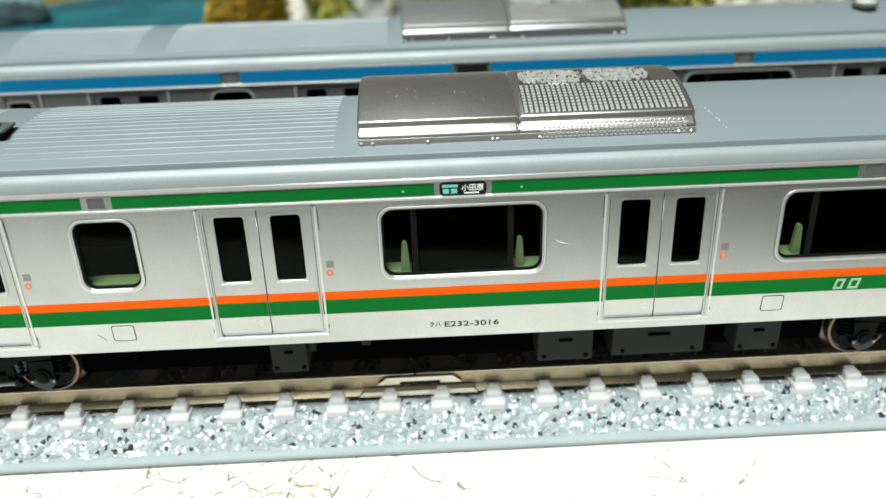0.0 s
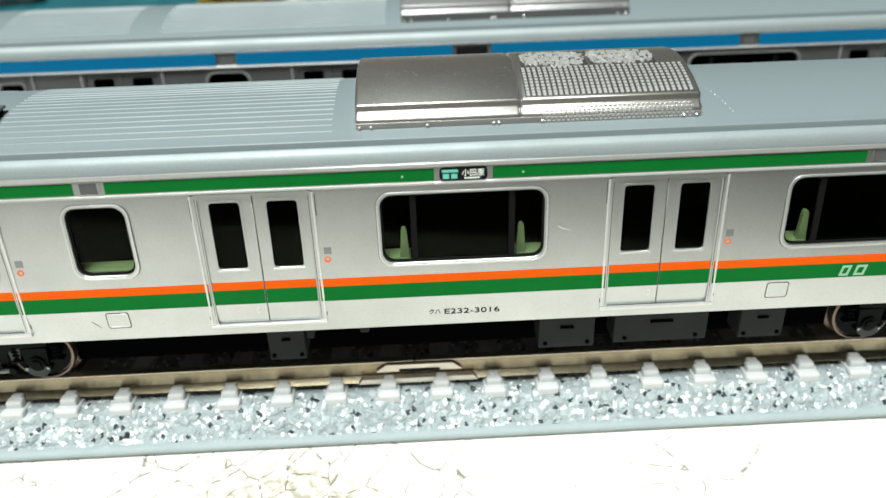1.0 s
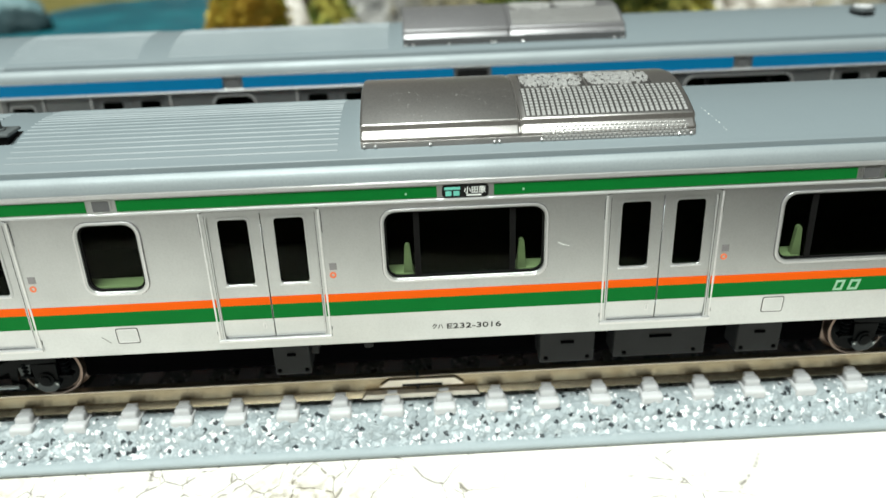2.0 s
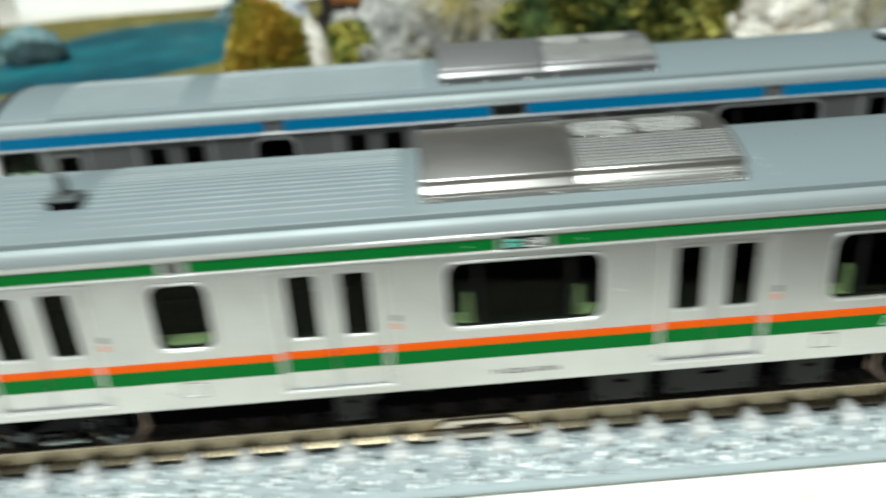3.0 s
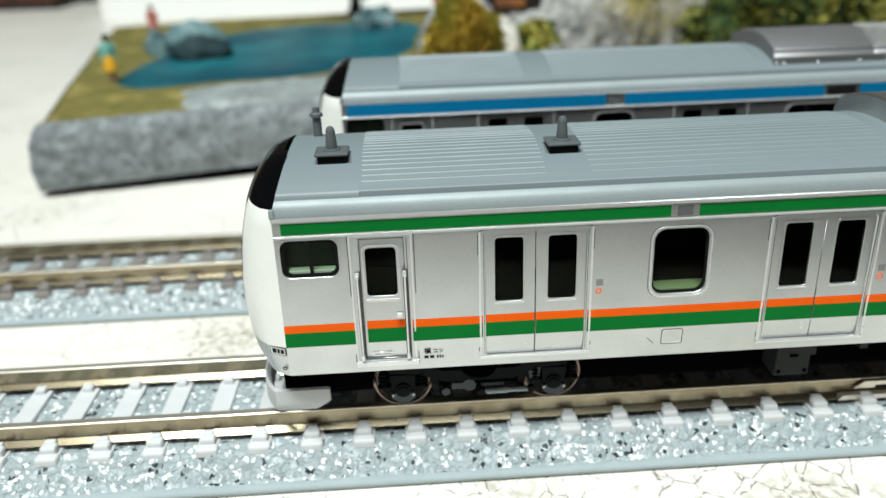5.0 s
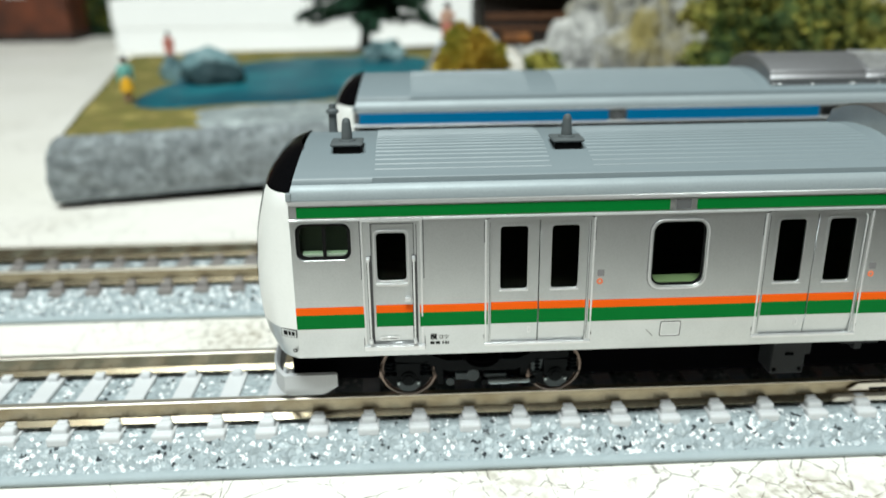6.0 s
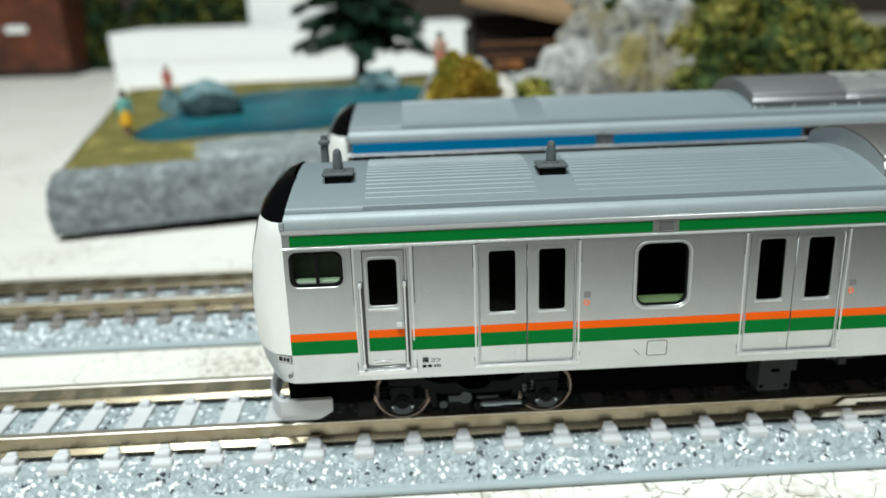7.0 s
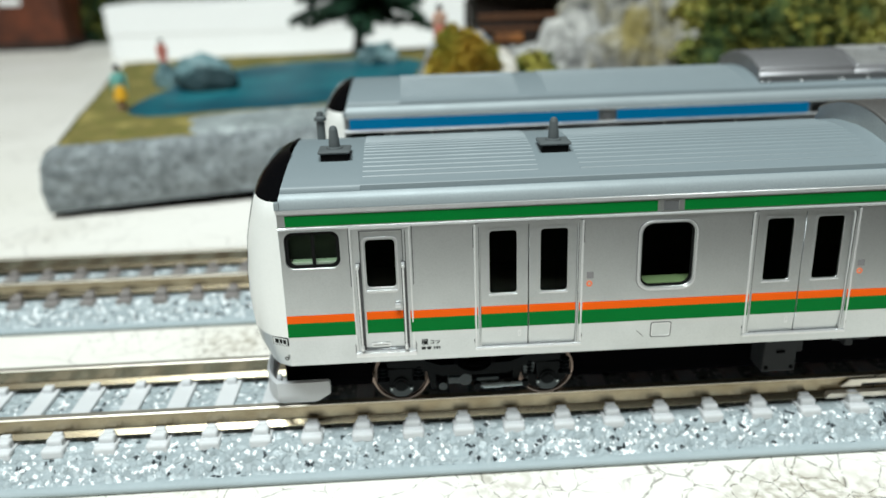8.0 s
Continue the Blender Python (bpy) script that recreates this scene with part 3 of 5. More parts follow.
def air_conditioner(car, cover, skirt_mat):
    """Silver roof cooler: smooth cover, grille cover with two fans, riveted skirt."""
    x0, x1, xm = 8.4, 35.6, 21.3
    def top(y):
        d = abs(y - CY)
        return 32.75 - 0.0345 * d * d
    ys = [4.02, 4.4, 5, 5.6, 6.2, 6.9, 7.8, 8.8, 9.7, CY]
    arc = [(3.38, 28.9), (3.36, 29.5), (3.36, 30.0), (3.38, 30.12), (3.44, 30.22), (3.78, 30.62), (3.85, 30.72), (3.87, 30.76), (3.875, 31.08), (3.9, 31.16), (3.95, top(3.95))] + [(y, top(y)) for y in ys]
    full = arc + [(2 * CY - y, z) for y, z in arc[-2::-1]]
    def hood(a, b):
        rows = []
        for x, drop in ((a, 0.22), (a + 0.08, 0.07), (a + 0.25, 0.0), (b - 0.25, 0.0), (b - 0.08, 0.07), (b, 0.22)):
            rows.append([(x, y + (CY - y) * drop * 0.06, z - (drop if z > 30.3 else 0)) for y, z in full])
        bm = bmesh.new()
        grid(bm, rows)
        for row, rev in ((rows[0], False), (rows[-1], True)):
            vs = [bm.verts.new(p) for p in row]
            bm.faces.new(vs if rev else vs[::-1])
        bmesh.ops.recalc_face_normals(bm, faces=bm.faces[:])
        return bm
    ac = part("air_conditioner", hood(x0, xm), cover, car, "silver metallic roof air conditioner", smooth=True)
    part("grille_cover", hood(xm + 0.06, x1), cover, ac, smooth=True)
    def stud(bm, x, y, sx, sy, h):
        """A small bevelled square on the curved cover."""
        lo = [(x - sx, y - sy), (x + sx, y - sy), (x + sx, y + sy), (x - sx, y + sy)]
        a = [bm.verts.new((px, py, top(py) - 0.02)) for px, py in lo]
        b = [bm.verts.new((x + (px - x) * 0.78, y + (py - y) * 0.78, top(py) + h)) for px, py in lo]
        bm.faces.new(b)
        for i in range(4):
            bm.faces.new((a[i], a[(i + 1) % 4], b[(i + 1) % 4], b[i]))
    def bed(name, x0, x1, ya, yb, label):
        """A dark recessed sheet on the cover, behind the bright lattice."""
        rows = [[(x, ya + (yb - ya) * k / 8, top(ya + (yb - ya) * k / 8) + 0.015) for k in range(9)] for x in (x0, x1)]
        return part(name, grid(bmesh.new(), rows), GRILLE_BED, ac, label, smooth=True)
    for half0, half1 in ((22.0, 28.1), (28.5, 34.9)):
        bed("grille_bed", half0 - 0.22, half1 + 0.22, 4.12, 8.05, "dark sheet behind the lattice grille")
        bm = bmesh.new()
        for i in range(15):
            for j in range(10):
                stud(bm, half0 + (half1 - half0) * i / 14, 4.3 + 3.55 * (j / 9) ** 1.1, 0.15, 0.125, 0.07)
        bmesh.ops.recalc_face_normals(bm, faces=bm.faces[:])
        part("grille", bm, CHROME, ac, "bright silver lattice grille")
    for cx in (24.7, 30.4):
        bed("fan_bed", cx - 2.75, cx + 2.75, 8.2, 11.85, "dark sheet behind the fan mesh")
        bm = bmesh.new()
        rng = random.Random(int(cx * 10))
        for k in range(420):
            u, v = rng.uniform(-1, 1), rng.uniform(-1, 1)
            if u ** 4 + v ** 4 > 1:
                continue
            stud(bm, cx + 2.65 * u, 10.0 + 1.75 * v, rng.uniform(0.06, 0.14), rng.uniform(0.06, 0.14), rng.uniform(0.05, 0.18))
        bmesh.ops.recalc_face_normals(bm, faces=bm.faces[:])
        part("fan_mesh", bm, CHROME, ac, "speckled bright silver fan mesh")
    bm = bmesh.new()
    rng = random.Random(5)
    for k in range(60):
        stud(bm, rng.uniform(x0 + 0.6, xm - 0.4), rng.uniform(4.1, 8.5), rng.uniform(0.012, 0.03), rng.uniform(0.012, 0.03), 0.02)
    part("dust_specks", bm, CHROME, ac, "scattered pale dust specks")
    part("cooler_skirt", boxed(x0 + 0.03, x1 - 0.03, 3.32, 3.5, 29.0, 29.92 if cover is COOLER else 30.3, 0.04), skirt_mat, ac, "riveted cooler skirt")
    for x in (8.7, 9.6, 14.0, 19.2, 19.6, 23.0, 34.2, 35.2):
        part("rivet", lathe(bmesh.new(), x, 3.32, 29.6, [(0.14, 0.05), (0.12, -0.08), (0.05, -0.14)], "y", 8), CHROME, ac)
    bm = bmesh.new()
    for i in range(32):
        for j, (y, z) in enumerate(((3.3, 29.55), (3.33, 29.8), (3.37, 30.04), (3.47, 30.28), (3.65, 30.5))):
            x = 23.2 + i * 0.37 + 0.18 * (j % 2)
            box(bm, x - 0.13, x + 0.13, y - 0.03, y + 0.12, z - 0.08, z + 0.08, 0.03)
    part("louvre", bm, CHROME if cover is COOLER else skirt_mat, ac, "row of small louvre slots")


def roof_antenna(car, x, y):
    z = roof_z(y)
    base = part("antenna_mount", boxed(x - 1.45, x + 1.45, y - 1.25, y + 1.25, z + 0.45, z + 0.75, 0.15), ROOF_FITTING, car, "dark grey roof antenna on a square plate")
    part("foot", boxed(x - 1.2, x + 1.2, y - 1.0, y + 1.0, z - 0.3, z + 0.45), RUBBER, base)
    part("collar", lathe(bmesh.new(), x, y, z + 0.75, [(0.75, 0), (0.7, 0.14), (0.55, 0.16)], seg=18), ROOF_FITTING, base)
    part("antenna_cone", lathe(bmesh.new(), x, y, z + 0.85, [(0.5, 0), (0.48, 0.5), (0.38, 1.6), (0.28, 1.85), (0.1, 1.95)], seg=18), ROOF_FITTING, base)


def roof_horn(car, x, y):
    z = roof_z(y)
    horn = part("roof_horn", lathe(bmesh.new(), x, y, z - 0.2, [(0.42, 0), (0.4, 2.0), (0.55, 2.15)], seg=16), ROOF_FITTING, car, "small dark grey roof fitting with a round cap")
    part("cap", lathe(bmesh.new(), x, y, z + 1.9, [(0.62, 0), (0.6, 0.25), (0.35, 0.4), (0.3, 0.8), (0.12, 0.85)], seg=16), ROOF_FITTING, horn)


def window(car, x0, x1, body, bars=()):
    z0, z1 = 18.5, 24.95
    w = part("window_frame", plate([rrect(x0, x1, z0, z1, 1.15), rrect(x0 + 0.26, x1 - 0.26, z0 + 0.28, z1 - 0.2, 1.0)], 0.35, 0.12), body, car, "rounded bright window frame")
    part("gasket", plate([rrect(x0 + 0.27, x1 - 0.27, z0 + 0.29, z1 - 0.21, 0.99), rrect(x0 + 0.44, x1 - 0.44, z0 + 0.45, z1 - 0.37, 0.88)], 0.2, -0.12), RUBBER, w)
    part("outer_bead", plate([rrect(x0 - 0.02, x1 + 0.02, z0 - 0.03, z1 + 0.02, 1.16), rrect(x0 + 0.12, x1 - 0.12, z0 + 0.14, z1 - 0.1, 1.08)], 0.1, 0.17), TRIM, w)
    part("frame_seam", plate([rrect(x0 - 0.09, x1 + 0.09, z0 - 0.1, z1 + 0.08, 1.2), rrect(x0 - 0.03, x1 + 0.03, z0 - 0.04, z1 + 0.03, 1.16)], 0.03, 0.02), NOTICE, w)
    part("pane", plate([rrect(x0 + 0.35, x1 - 0.35, z0 + 0.33, z1 - 0.28, 0.92)], 0.12, -0.25), PANE, w, "smoked clear window pane")
    for x in bars:
        part("mullion", plate([rect(x - 0.24, x + 0.24, z0 + 0.4, z1 - 0.35)], 0.25, 0.0 - 0.1), RUBBER, w)


def passenger_door(car, c, band, body):
    d = part("door_surround", plate([rrect(c - 4.85, c + 4.85, 13.0, 25.44, 0.55, 3), rrect(c - 4.32, c + 4.32, 13.5, 25.2, 0.5, 3)], 0.5, 0.1), body, car, "silver double door surround")
    part("sill", hang(boxed(c - 4.85, c + 4.85, 13.36, 13.62, -0.16, 0.2, 0.05), 0.1), TRIM, d, "bright door sill")
    # crease shade round the surround, drawn as a thin dark ring
    part("door_seam", plate([rrect(c - 4.93, c + 4.93, 13.72, 25.45, 0.5, 3), rrect(c - 4.86, c + 4.86, 13.75, 25.42, 0.5, 3)], 0.03, 0.02), SEAM, d)
    for s in (-1, 1):
        part("edge_bead", hang(boxed(*sorted((c + s * 4.84, c + s * 4.66)), 13.7, 25.3, -0.06, 0.2, 0.04), 0.12), TRIM, d, "bright bead along the door edge")
        part("inner_seam", plate([rect(*sorted((c + s * 4.44, c + s * 4.39)), 13.8, 25.1)], 0.02, 0.11), SEAM, d)
    for s in (-1, 1):
        x0, x1 = sorted((c + s * 0.05, c + s * 4.28))
        g0, g1 = sorted((c + s * 1.0, c + s * 3.52))
        leaf = part("door_leaf", plate([rect(x0, x1, BAND, 25.18), rrect(g0, g1, 18.75, 24.7, 0.35, 3)], 0.3, -0.12), body, car, "silver sliding door leaf")
        part("lower_panel", plate([rect(x0, x1, 13.6, BAND)], 0.3, -0.12), body, leaf)
        part("glazing_trim", plate([rrect(g0 - 0.15, g1 + 0.15, 18.6, 24.83, 0.4, 3), rrect(g0 + 0.05, g1 - 0.05, 18.82, 24.64, 0.3, 3)], 0.14, -0.06), body, leaf)
        # lower sill; the frame edge's highlight is put into its bright trim
        part("glazing_sill", hang(boxed(g0 - 0.02, g1 + 0.02, 18.6, 18.74, -0.05, 0.1, 0.03), -0.02), TRIM, leaf, "bright strip under the pane")
        part("pane", plate([rect(g0 - 0.1, g1 + 0.1, 18.6, 24.75)], 0.1, -0.34), PANE, leaf, "smoked clear door pane")
        part("orange_stripe", plate([rect(x0 + 0.02, x1 - 0.02, 16.86, 17.58)], 0.06, -0.09), ORANGE, leaf)
        part("band_stripe", plate([rect(x0 + 0.02, x1 - 0.02, BAND + 0.01, 16.85)], 0.06, -0.09), band, leaf)
    part("door_catch", plate([rrect(c - 0.93, c - 0.66, 14.5, 15.1, 0.08, 2), rrect(c - 0.87, c - 0.72, 14.56, 15.04, 0.05, 2)], 0.1, -0.06), TRIM, d)
    # indicator lamp and small grey plate beside the door
    part("indicator", plate([rrect(c + 5.16, c + 5.72, 19.08, 19.64, 0.28, 6), rrect(c + 5.31, c + 5.57, 19.23, 19.49, 0.13, 4)], 0.06, 0.04), RED_MARK, car, "small orange ring mark")
    part("notice_plate", plate([rect(c + 5.2, c + 5.8, 19.85, 20.45)], 0.05, 0.03), NOTICE, car, "small grey plate")


def cab_door(car, band, body):
    d = part("cab_door_surround", plate([rect(-40.32, -34.95, 13.25, 25.55), rect(-39.47, -35.72, 13.85, 25.2)], 0.5, 0.06), body, car, "silver crew door recess")
    part("sill", hang(boxed(-40.37, -34.9, 13.25, 13.72, -0.28, 0.2, 0.05), 0.1), TRIM, d, "bright door sill")
    leaf = part("door_leaf", plate([rect(-39.42, -35.77, BAND, 25.15), rrect(-39.07, -36.37, 19.75, 24.35, 0.4, 3)], 0.3, -0.15), body, car, "silver crew door")
    part("lower_panel", plate([rect(-39.42, -35.77, 13.8, BAND)], 0.3, -0.15), body, leaf)
    part("glazing_trim", plate([rrect(-39.24, -36.2, 19.4, 24.52, 0.45, 3), rrect(-39, -36.42, 19.92, 24.3, 0.35, 3)], 0.14, -0.08), body, leaf)
    part("glazing_sill", hang(boxed(-39.07, -36.37, 19.5, 19.68, -0.06, 0.1, 0.03), 0.0), TRIM, leaf, "bright strip under the pane")
    part("pane", plate([rect(-39.12, -36.32, 19.6, 24.4)], 0.1, -0.38), PANE, leaf, "smoked clear door pane")
    part("orange_stripe", plate([rect(-39.22, -35.92, 16.86, 17.58)], 0.06, -0.11), ORANGE, leaf)
    part("band_stripe", plate([rect(-39.22, -35.92, BAND + 0.01, 16.85)], 0.06, -0.11), band, leaf)
    part("leaf_gap", plate([rect(-39.47, -35.72, 13.85, 25.2), rect(-39.41, -35.78, 13.9, 25.14)], 0.03, 0.1), SEAM, d, "dark gap round the door")
    part("outer_seam", plate([rect(-40.4, -34.87, 13.2, 25.66), rect(-40.33, -34.94, 13.26, 25.58)], 0.06, 0.1), SEAM, d)
    for x in (-40.22, -35.12):
        part("edge_bead", hang(boxed(x - 0.08, x + 0.08, 13.75, 25.5, -0.06, 0.2, 0.03), 0.1), TRIM, d, "bright bead along the recess")
    part("top_bead", hang(boxed(-40.25, -35.0, 25.38, 25.52, -0.06, 0.2, 0.03), 0.1), TRIM, d)
    part("glazing_rim", plate([rrect(-39.26, -36.18, 19.38, 24.56, 0.46, 3), rrect(-39.16, -36.28, 19.5, 24.46, 0.42, 3)], 0.05, 0.0), TRIM, leaf, "bright rim round the pane")
    part("lever", hang(boxed(-36.62, -36.12, 18.05, 18.4, -0.3, 0.1, 0.06), 0.1), TRIM, leaf, "small door lever")
    part("step_slot", plate([rect(-38.92, -37.22, 14.1, 14.5)], 0.1, -0.05), TRIM, leaf)
    part("step_shadow_gap", plate([rect(-38.82, -37.32, 14.26, 14.32)], 0.1, -0.045), RUBBER, leaf)
    for x in (-39.72, -35.78):
        part("recess", plate([rect(x - 0.16, x + 0.3, 13.9, 22.3)], 0.06, 0.075), SEAM, d, "dark strip behind the grab rail")
        part("recess_edge", plate([rect(x + 0.24, x + 0.3, 22.3, 25.1)], 0.06, 0.075), SEAM, d)
        rail = part("grab_rail", lathe(bmesh.new(), x, side_y(18) - 0.45, 13.9, [(0.085, 0), (0.085, 8.3)], seg=8), TRIM, car, "upright bright grab rail")
        for z in (14.2, 22.1):
            part("bracket", boxed(x - 0.15, x + 0.15, side_y(18) - 0.6, side_y(18) + 0.2, z - 0.15, z + 0.15, 0.06), TRIM, rail)


def coach_front(car, band, body):
    """Rounded white cab front with a black visor and windscreen, silver below."""
    def lead(z):
        t = [(12.55, -49.3), (14.0, -50.1), (16.0, -50.55), (20.0, -50.7), (24.0, -50.2), (27.5, -49.2), (28.6, -48.7), (29.4, -48.1), (30.1, -47.4), (30.5, -46.7), (30.75, -45.8)]
        for (za, xa), (zb, xb) in zip(t, t[1:]):
            if z <= zb:
                return xa + (xb - xa) * (z - za) / (zb - za)
        return t[-1][1]
    def ring(z, inset=0.0):
        if z < 27.3:
            e = side_y(z)
        else:
            e = 1.36 + max(0, (z - 27.3)) ** 1.7 * 0.75
        xn = lead(z)
        w = CY - e
        pts = []
        for i in range(33):
            u = -1 + 2 * i / 32
            k = abs(u) ** 3.2
            x = xn + (edge_x(z) - xn) * (1 - (1 - min(1, k)) ** 0.62) 
            pts.append((x + inset, CY + u * (w - inset), z))
        return pts
    def skin(name, zs, keep, mat, label, inset=0.0):
        bm = bmesh.new()
        rows = [ring(z, inset) for z in zs]
        vs = [[bm.verts.new(p) for p in r] for r in rows]
        for a, b, z in zip(vs, vs[1:], zs):
            for i in range(32):
                if keep(i, z):
                    bm.faces.new((a[i], a[i + 1], b[i + 1], b[i]))
        bmesh.ops.recalc_face_normals(bm, faces=bm.faces[:])
        for v in [v for v in bm.verts if not v.link_faces]:
            bm.verts.remove(v)
        return part(name, bm, mat, car, label, smooth=True)
    low = [SILL, 13.3, 14.1, 14.8, 15.5]
    mid = [15.5, 17.2, 19, 20.5, 22, 23.5, 25, 26.3, 27.3, 27.9]
    topz = [27.9, 28.5, 29.1, 29.6, 30.0, 30.35, 30.6, 30.75]
    glass = lambda i, z: 6 <= i <= 25 and z > 18.5
    skin("lower_front", low, lambda i, z: True, body, "silver lower cab front")
    skin("cab_front", mid, lambda i, z: not glass(i, z), WHITE, "glossy white rounded cab front")
    skin("windscreen", mid, glass, BLACK, "glossy black windscreen")
    skin("visor", topz, lambda i, z: True, BLACK, "glossy black cab visor")


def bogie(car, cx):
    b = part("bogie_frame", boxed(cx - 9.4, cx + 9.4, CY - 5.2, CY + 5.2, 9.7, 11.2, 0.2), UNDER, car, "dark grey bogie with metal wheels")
    # added black block between the wheels, in place of the shade there
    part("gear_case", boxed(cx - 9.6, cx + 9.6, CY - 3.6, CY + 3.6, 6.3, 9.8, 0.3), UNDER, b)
    for s in (-1, 1):
        y = CY + s * 6.2
        bm = bmesh.new()
        # arched beam, stepped down in the middle
        beam = [(-8.4, 10.9), (-5.4, 10.9), (-3.4, 10.1), (3.4, 10.1), (5.4, 10.9), (8.4, 10.9), (8.4, 10.1), (5.6, 9.9), (3.2, 8.9), (-3.2, 8.9), (-5.6, 9.9), (-8.4, 10.1)]
        prism(bm, [(cx + u, z) for u, z in beam], "y", y - 0.4, y + 0.4)
        for k in (-1, 1):
            ax = cx + k * 7.15
            # axle box with a stepped cap, springs either side
            prism(bm, [(ax - 1.15, 9.9), (ax + 1.15, 9.9), (ax + 0.95, 7.4), (ax + 0.5, 6.9), (ax - 0.5, 6.9), (ax - 0.95, 7.4)], "y", y - 0.45, y + 0.45)
            lathe(bm, ax, y, 8.3, [(0.78, -0.3 * s), (0.74, 0.62 * s), (0.5, 0.66 * s), (0.46, 0.8 * s), (0.15, 0.82 * s)], "y", 14)
            for m in (-1, 1):
                lathe(bm, ax + m * 1.75, y, 0, [(0.34, 8.6), (0.5, 8.75), (0.34, 8.95), (0.5, 9.15), (0.34, 9.35), (0.5, 9.55), (0.34, 9.75), (0.5, 9.95), (0.4, 10.1)], "z", 10)
                box(bm, ax + m * 1.75 - 0.6, ax + m * 1.75 + 0.6, y - 0.4, y + 0.4, 8.35, 8.62, 0.05)
            # brake hanger
            prism(bm, [(cx + k * 4.3 - 0.5, 10.2), (cx + k * 4.3 + 0.5, 10.2), (cx + k * 4.0 + 0.25, 7.4), (cx + k * 4.0 - 0.25, 7.4)], "y", y - 0.2, y + 0.45)
        part("side_frame", bm, BOGIE, b)
        for k in (-1, 1):
            ax = cx + k * 7.15
            y0, y1 = sorted((y + s * 0.5, y + s * 0.62))
            cover = part("axle_cover", prism(bmesh.new(), [(ax - 1.15, 8.05), (ax + 1.15, 8.05), (ax + 1.05, 7.5), (ax + 0.5, 7.0), (ax - 0.5, 7.0), (ax - 1.05, 7.5)], "y", y0, y1), BRAKE, b, "teal grey axle box cover")
            for m in (-0.95, 0.95):
                part("bolt", lathe(bmesh.new(), ax + m, y + s * 0.6, 7.85, [(0.16, -0.08), (0.13, 0.1)] if s > 0 else [(0.16, 0.08), (0.13, -0.1)], "y", 8), DAMPER, cover)
        part("hanger", prism(bmesh.new(), [(cx + 4.7, 10.3), (cx + 6.0, 10.3), (cx + 5.7, 8.6), (cx + 5.2, 8.2), (cx + 4.9, 8.4)], "y", y - 0.3, y + 0.5 * s if s > 0 else y + 0.3), BRAKE, b)
        bm = bmesh.new()
        box(bm, cx - 2.0, cx + 2.0, y - 0.7, y + 0.5, 10.2, 11.4, 0.15)
        lathe(bm, cx, y - 0.1, 0, [(1.5, 9.9), (1.7, 10.15), (1.5, 10.4), (1.7, 10.65), (1.5, 10.9)], "z", 16)
        part("air_spring", bm, UNDER, b)
        bm = bmesh.new()
        lathe(bm, cx - 0.9, y, 8.4, [(0.65, -0.45), (0.6, 0.5), (0.3, 0.55)], "y", 12)
        box(bm, cx - 2.6, cx - 0.8, y - 0.35, y + 0.4, 7.9, 8.7, 0.12)
        box(bm, cx + 0.2, cx + 2.4, y - 0.35, y + 0.4, 8.0, 8.5, 0.1)
        lathe(bm, cx - 3.1, y, 7.7, [(0.42, -0.35), (0.38, 0.4)], "y", 10)
        part("brake_unit", bm, BRAKE, b)
        damper = part("damper", lathe(bmesh.new(), cx + 0.75, y + 0.55 * s, 7.75, [(0.2, -0.4), (0.2, 0), (0.32, 0.02), (0.32, 1.9), (0.26, 1.95), (0.26, 3.9), (0.15, 4.1)], "x", 10), DAMPER, b, "thin pale grey damper rod")
        for u in (-0.5, 4.2):
            part("damper_eye", lathe(bmesh.new(), cx + 0.75 + u, y + 0.55 * s, 7.75, [(0.36, -0.25), (0.36, 0.25)], "y", 10), BOGIE, damper)
    for k in (-1, 1):
        part("axle", lathe(bmesh.new(), cx + k * 7.15, CY, TOP + 2.8, [(0.5, -5.4), (0.5, 5.4)], "y", 10), WHEEL, b)
        for s in (-1, 1):
            cxk, cyk = cx + k * 7.15, CY + s * 4.45
            part("wheel_disc", lathe(bmesh.new(), cxk, cyk, TOP + 2.8, [(2.5, -s * 0.3), (2.45, s * 0.75), (1.2, s * 0.7), (0.9, s * 1.05)], "y", 32), BOGIE, b, "dark wheel disc")
            part("wheel_tyre", lathe(bmesh.new(), cxk, cyk, TOP + 2.8, [(3.25, -s * 0.55), (3.2, -s * 0.2), (2.82, -s * 0.1), (2.8, s * 0.95), (2.6, s * 1.0), (2.5, s * 0.7)], "y", 40), WHEEL, b, "dull brown metal tyre with flange")


def lettering(car, text, x, z, size, mat, out, name, wide=1.0, flatten=1.0, bold=0.03):
    cu = bpy.data.curves.new("letters", "FONT")
    cu.body, cu.size, cu.extrude, cu.resolution_u = text, size, 0.02, 3
    cu.offset = bold * size
    ob = new("letters", cu)
    me = bpy.data.meshes.new_from_object(ob.evaluated_get(bpy.context.evaluated_depsgraph_get()))
    bpy.data.objects.remove(ob)
    bm = bmesh.new()
    bm.from_mesh(me)
    bpy.data.meshes.remove(me)
    us = [v.co.x for v in bm.verts] or [0]
    lo, hi = min(us), max(us)
    k = wide / max(hi - lo, 1e-6)
    for v in bm.verts:
        v.co.x = x + (v.co.x - lo) * k
        v.co.y = z + v.co.y * flatten
        v.co.z += 0.02
    return part(name, hang(bm, out), mat, car)


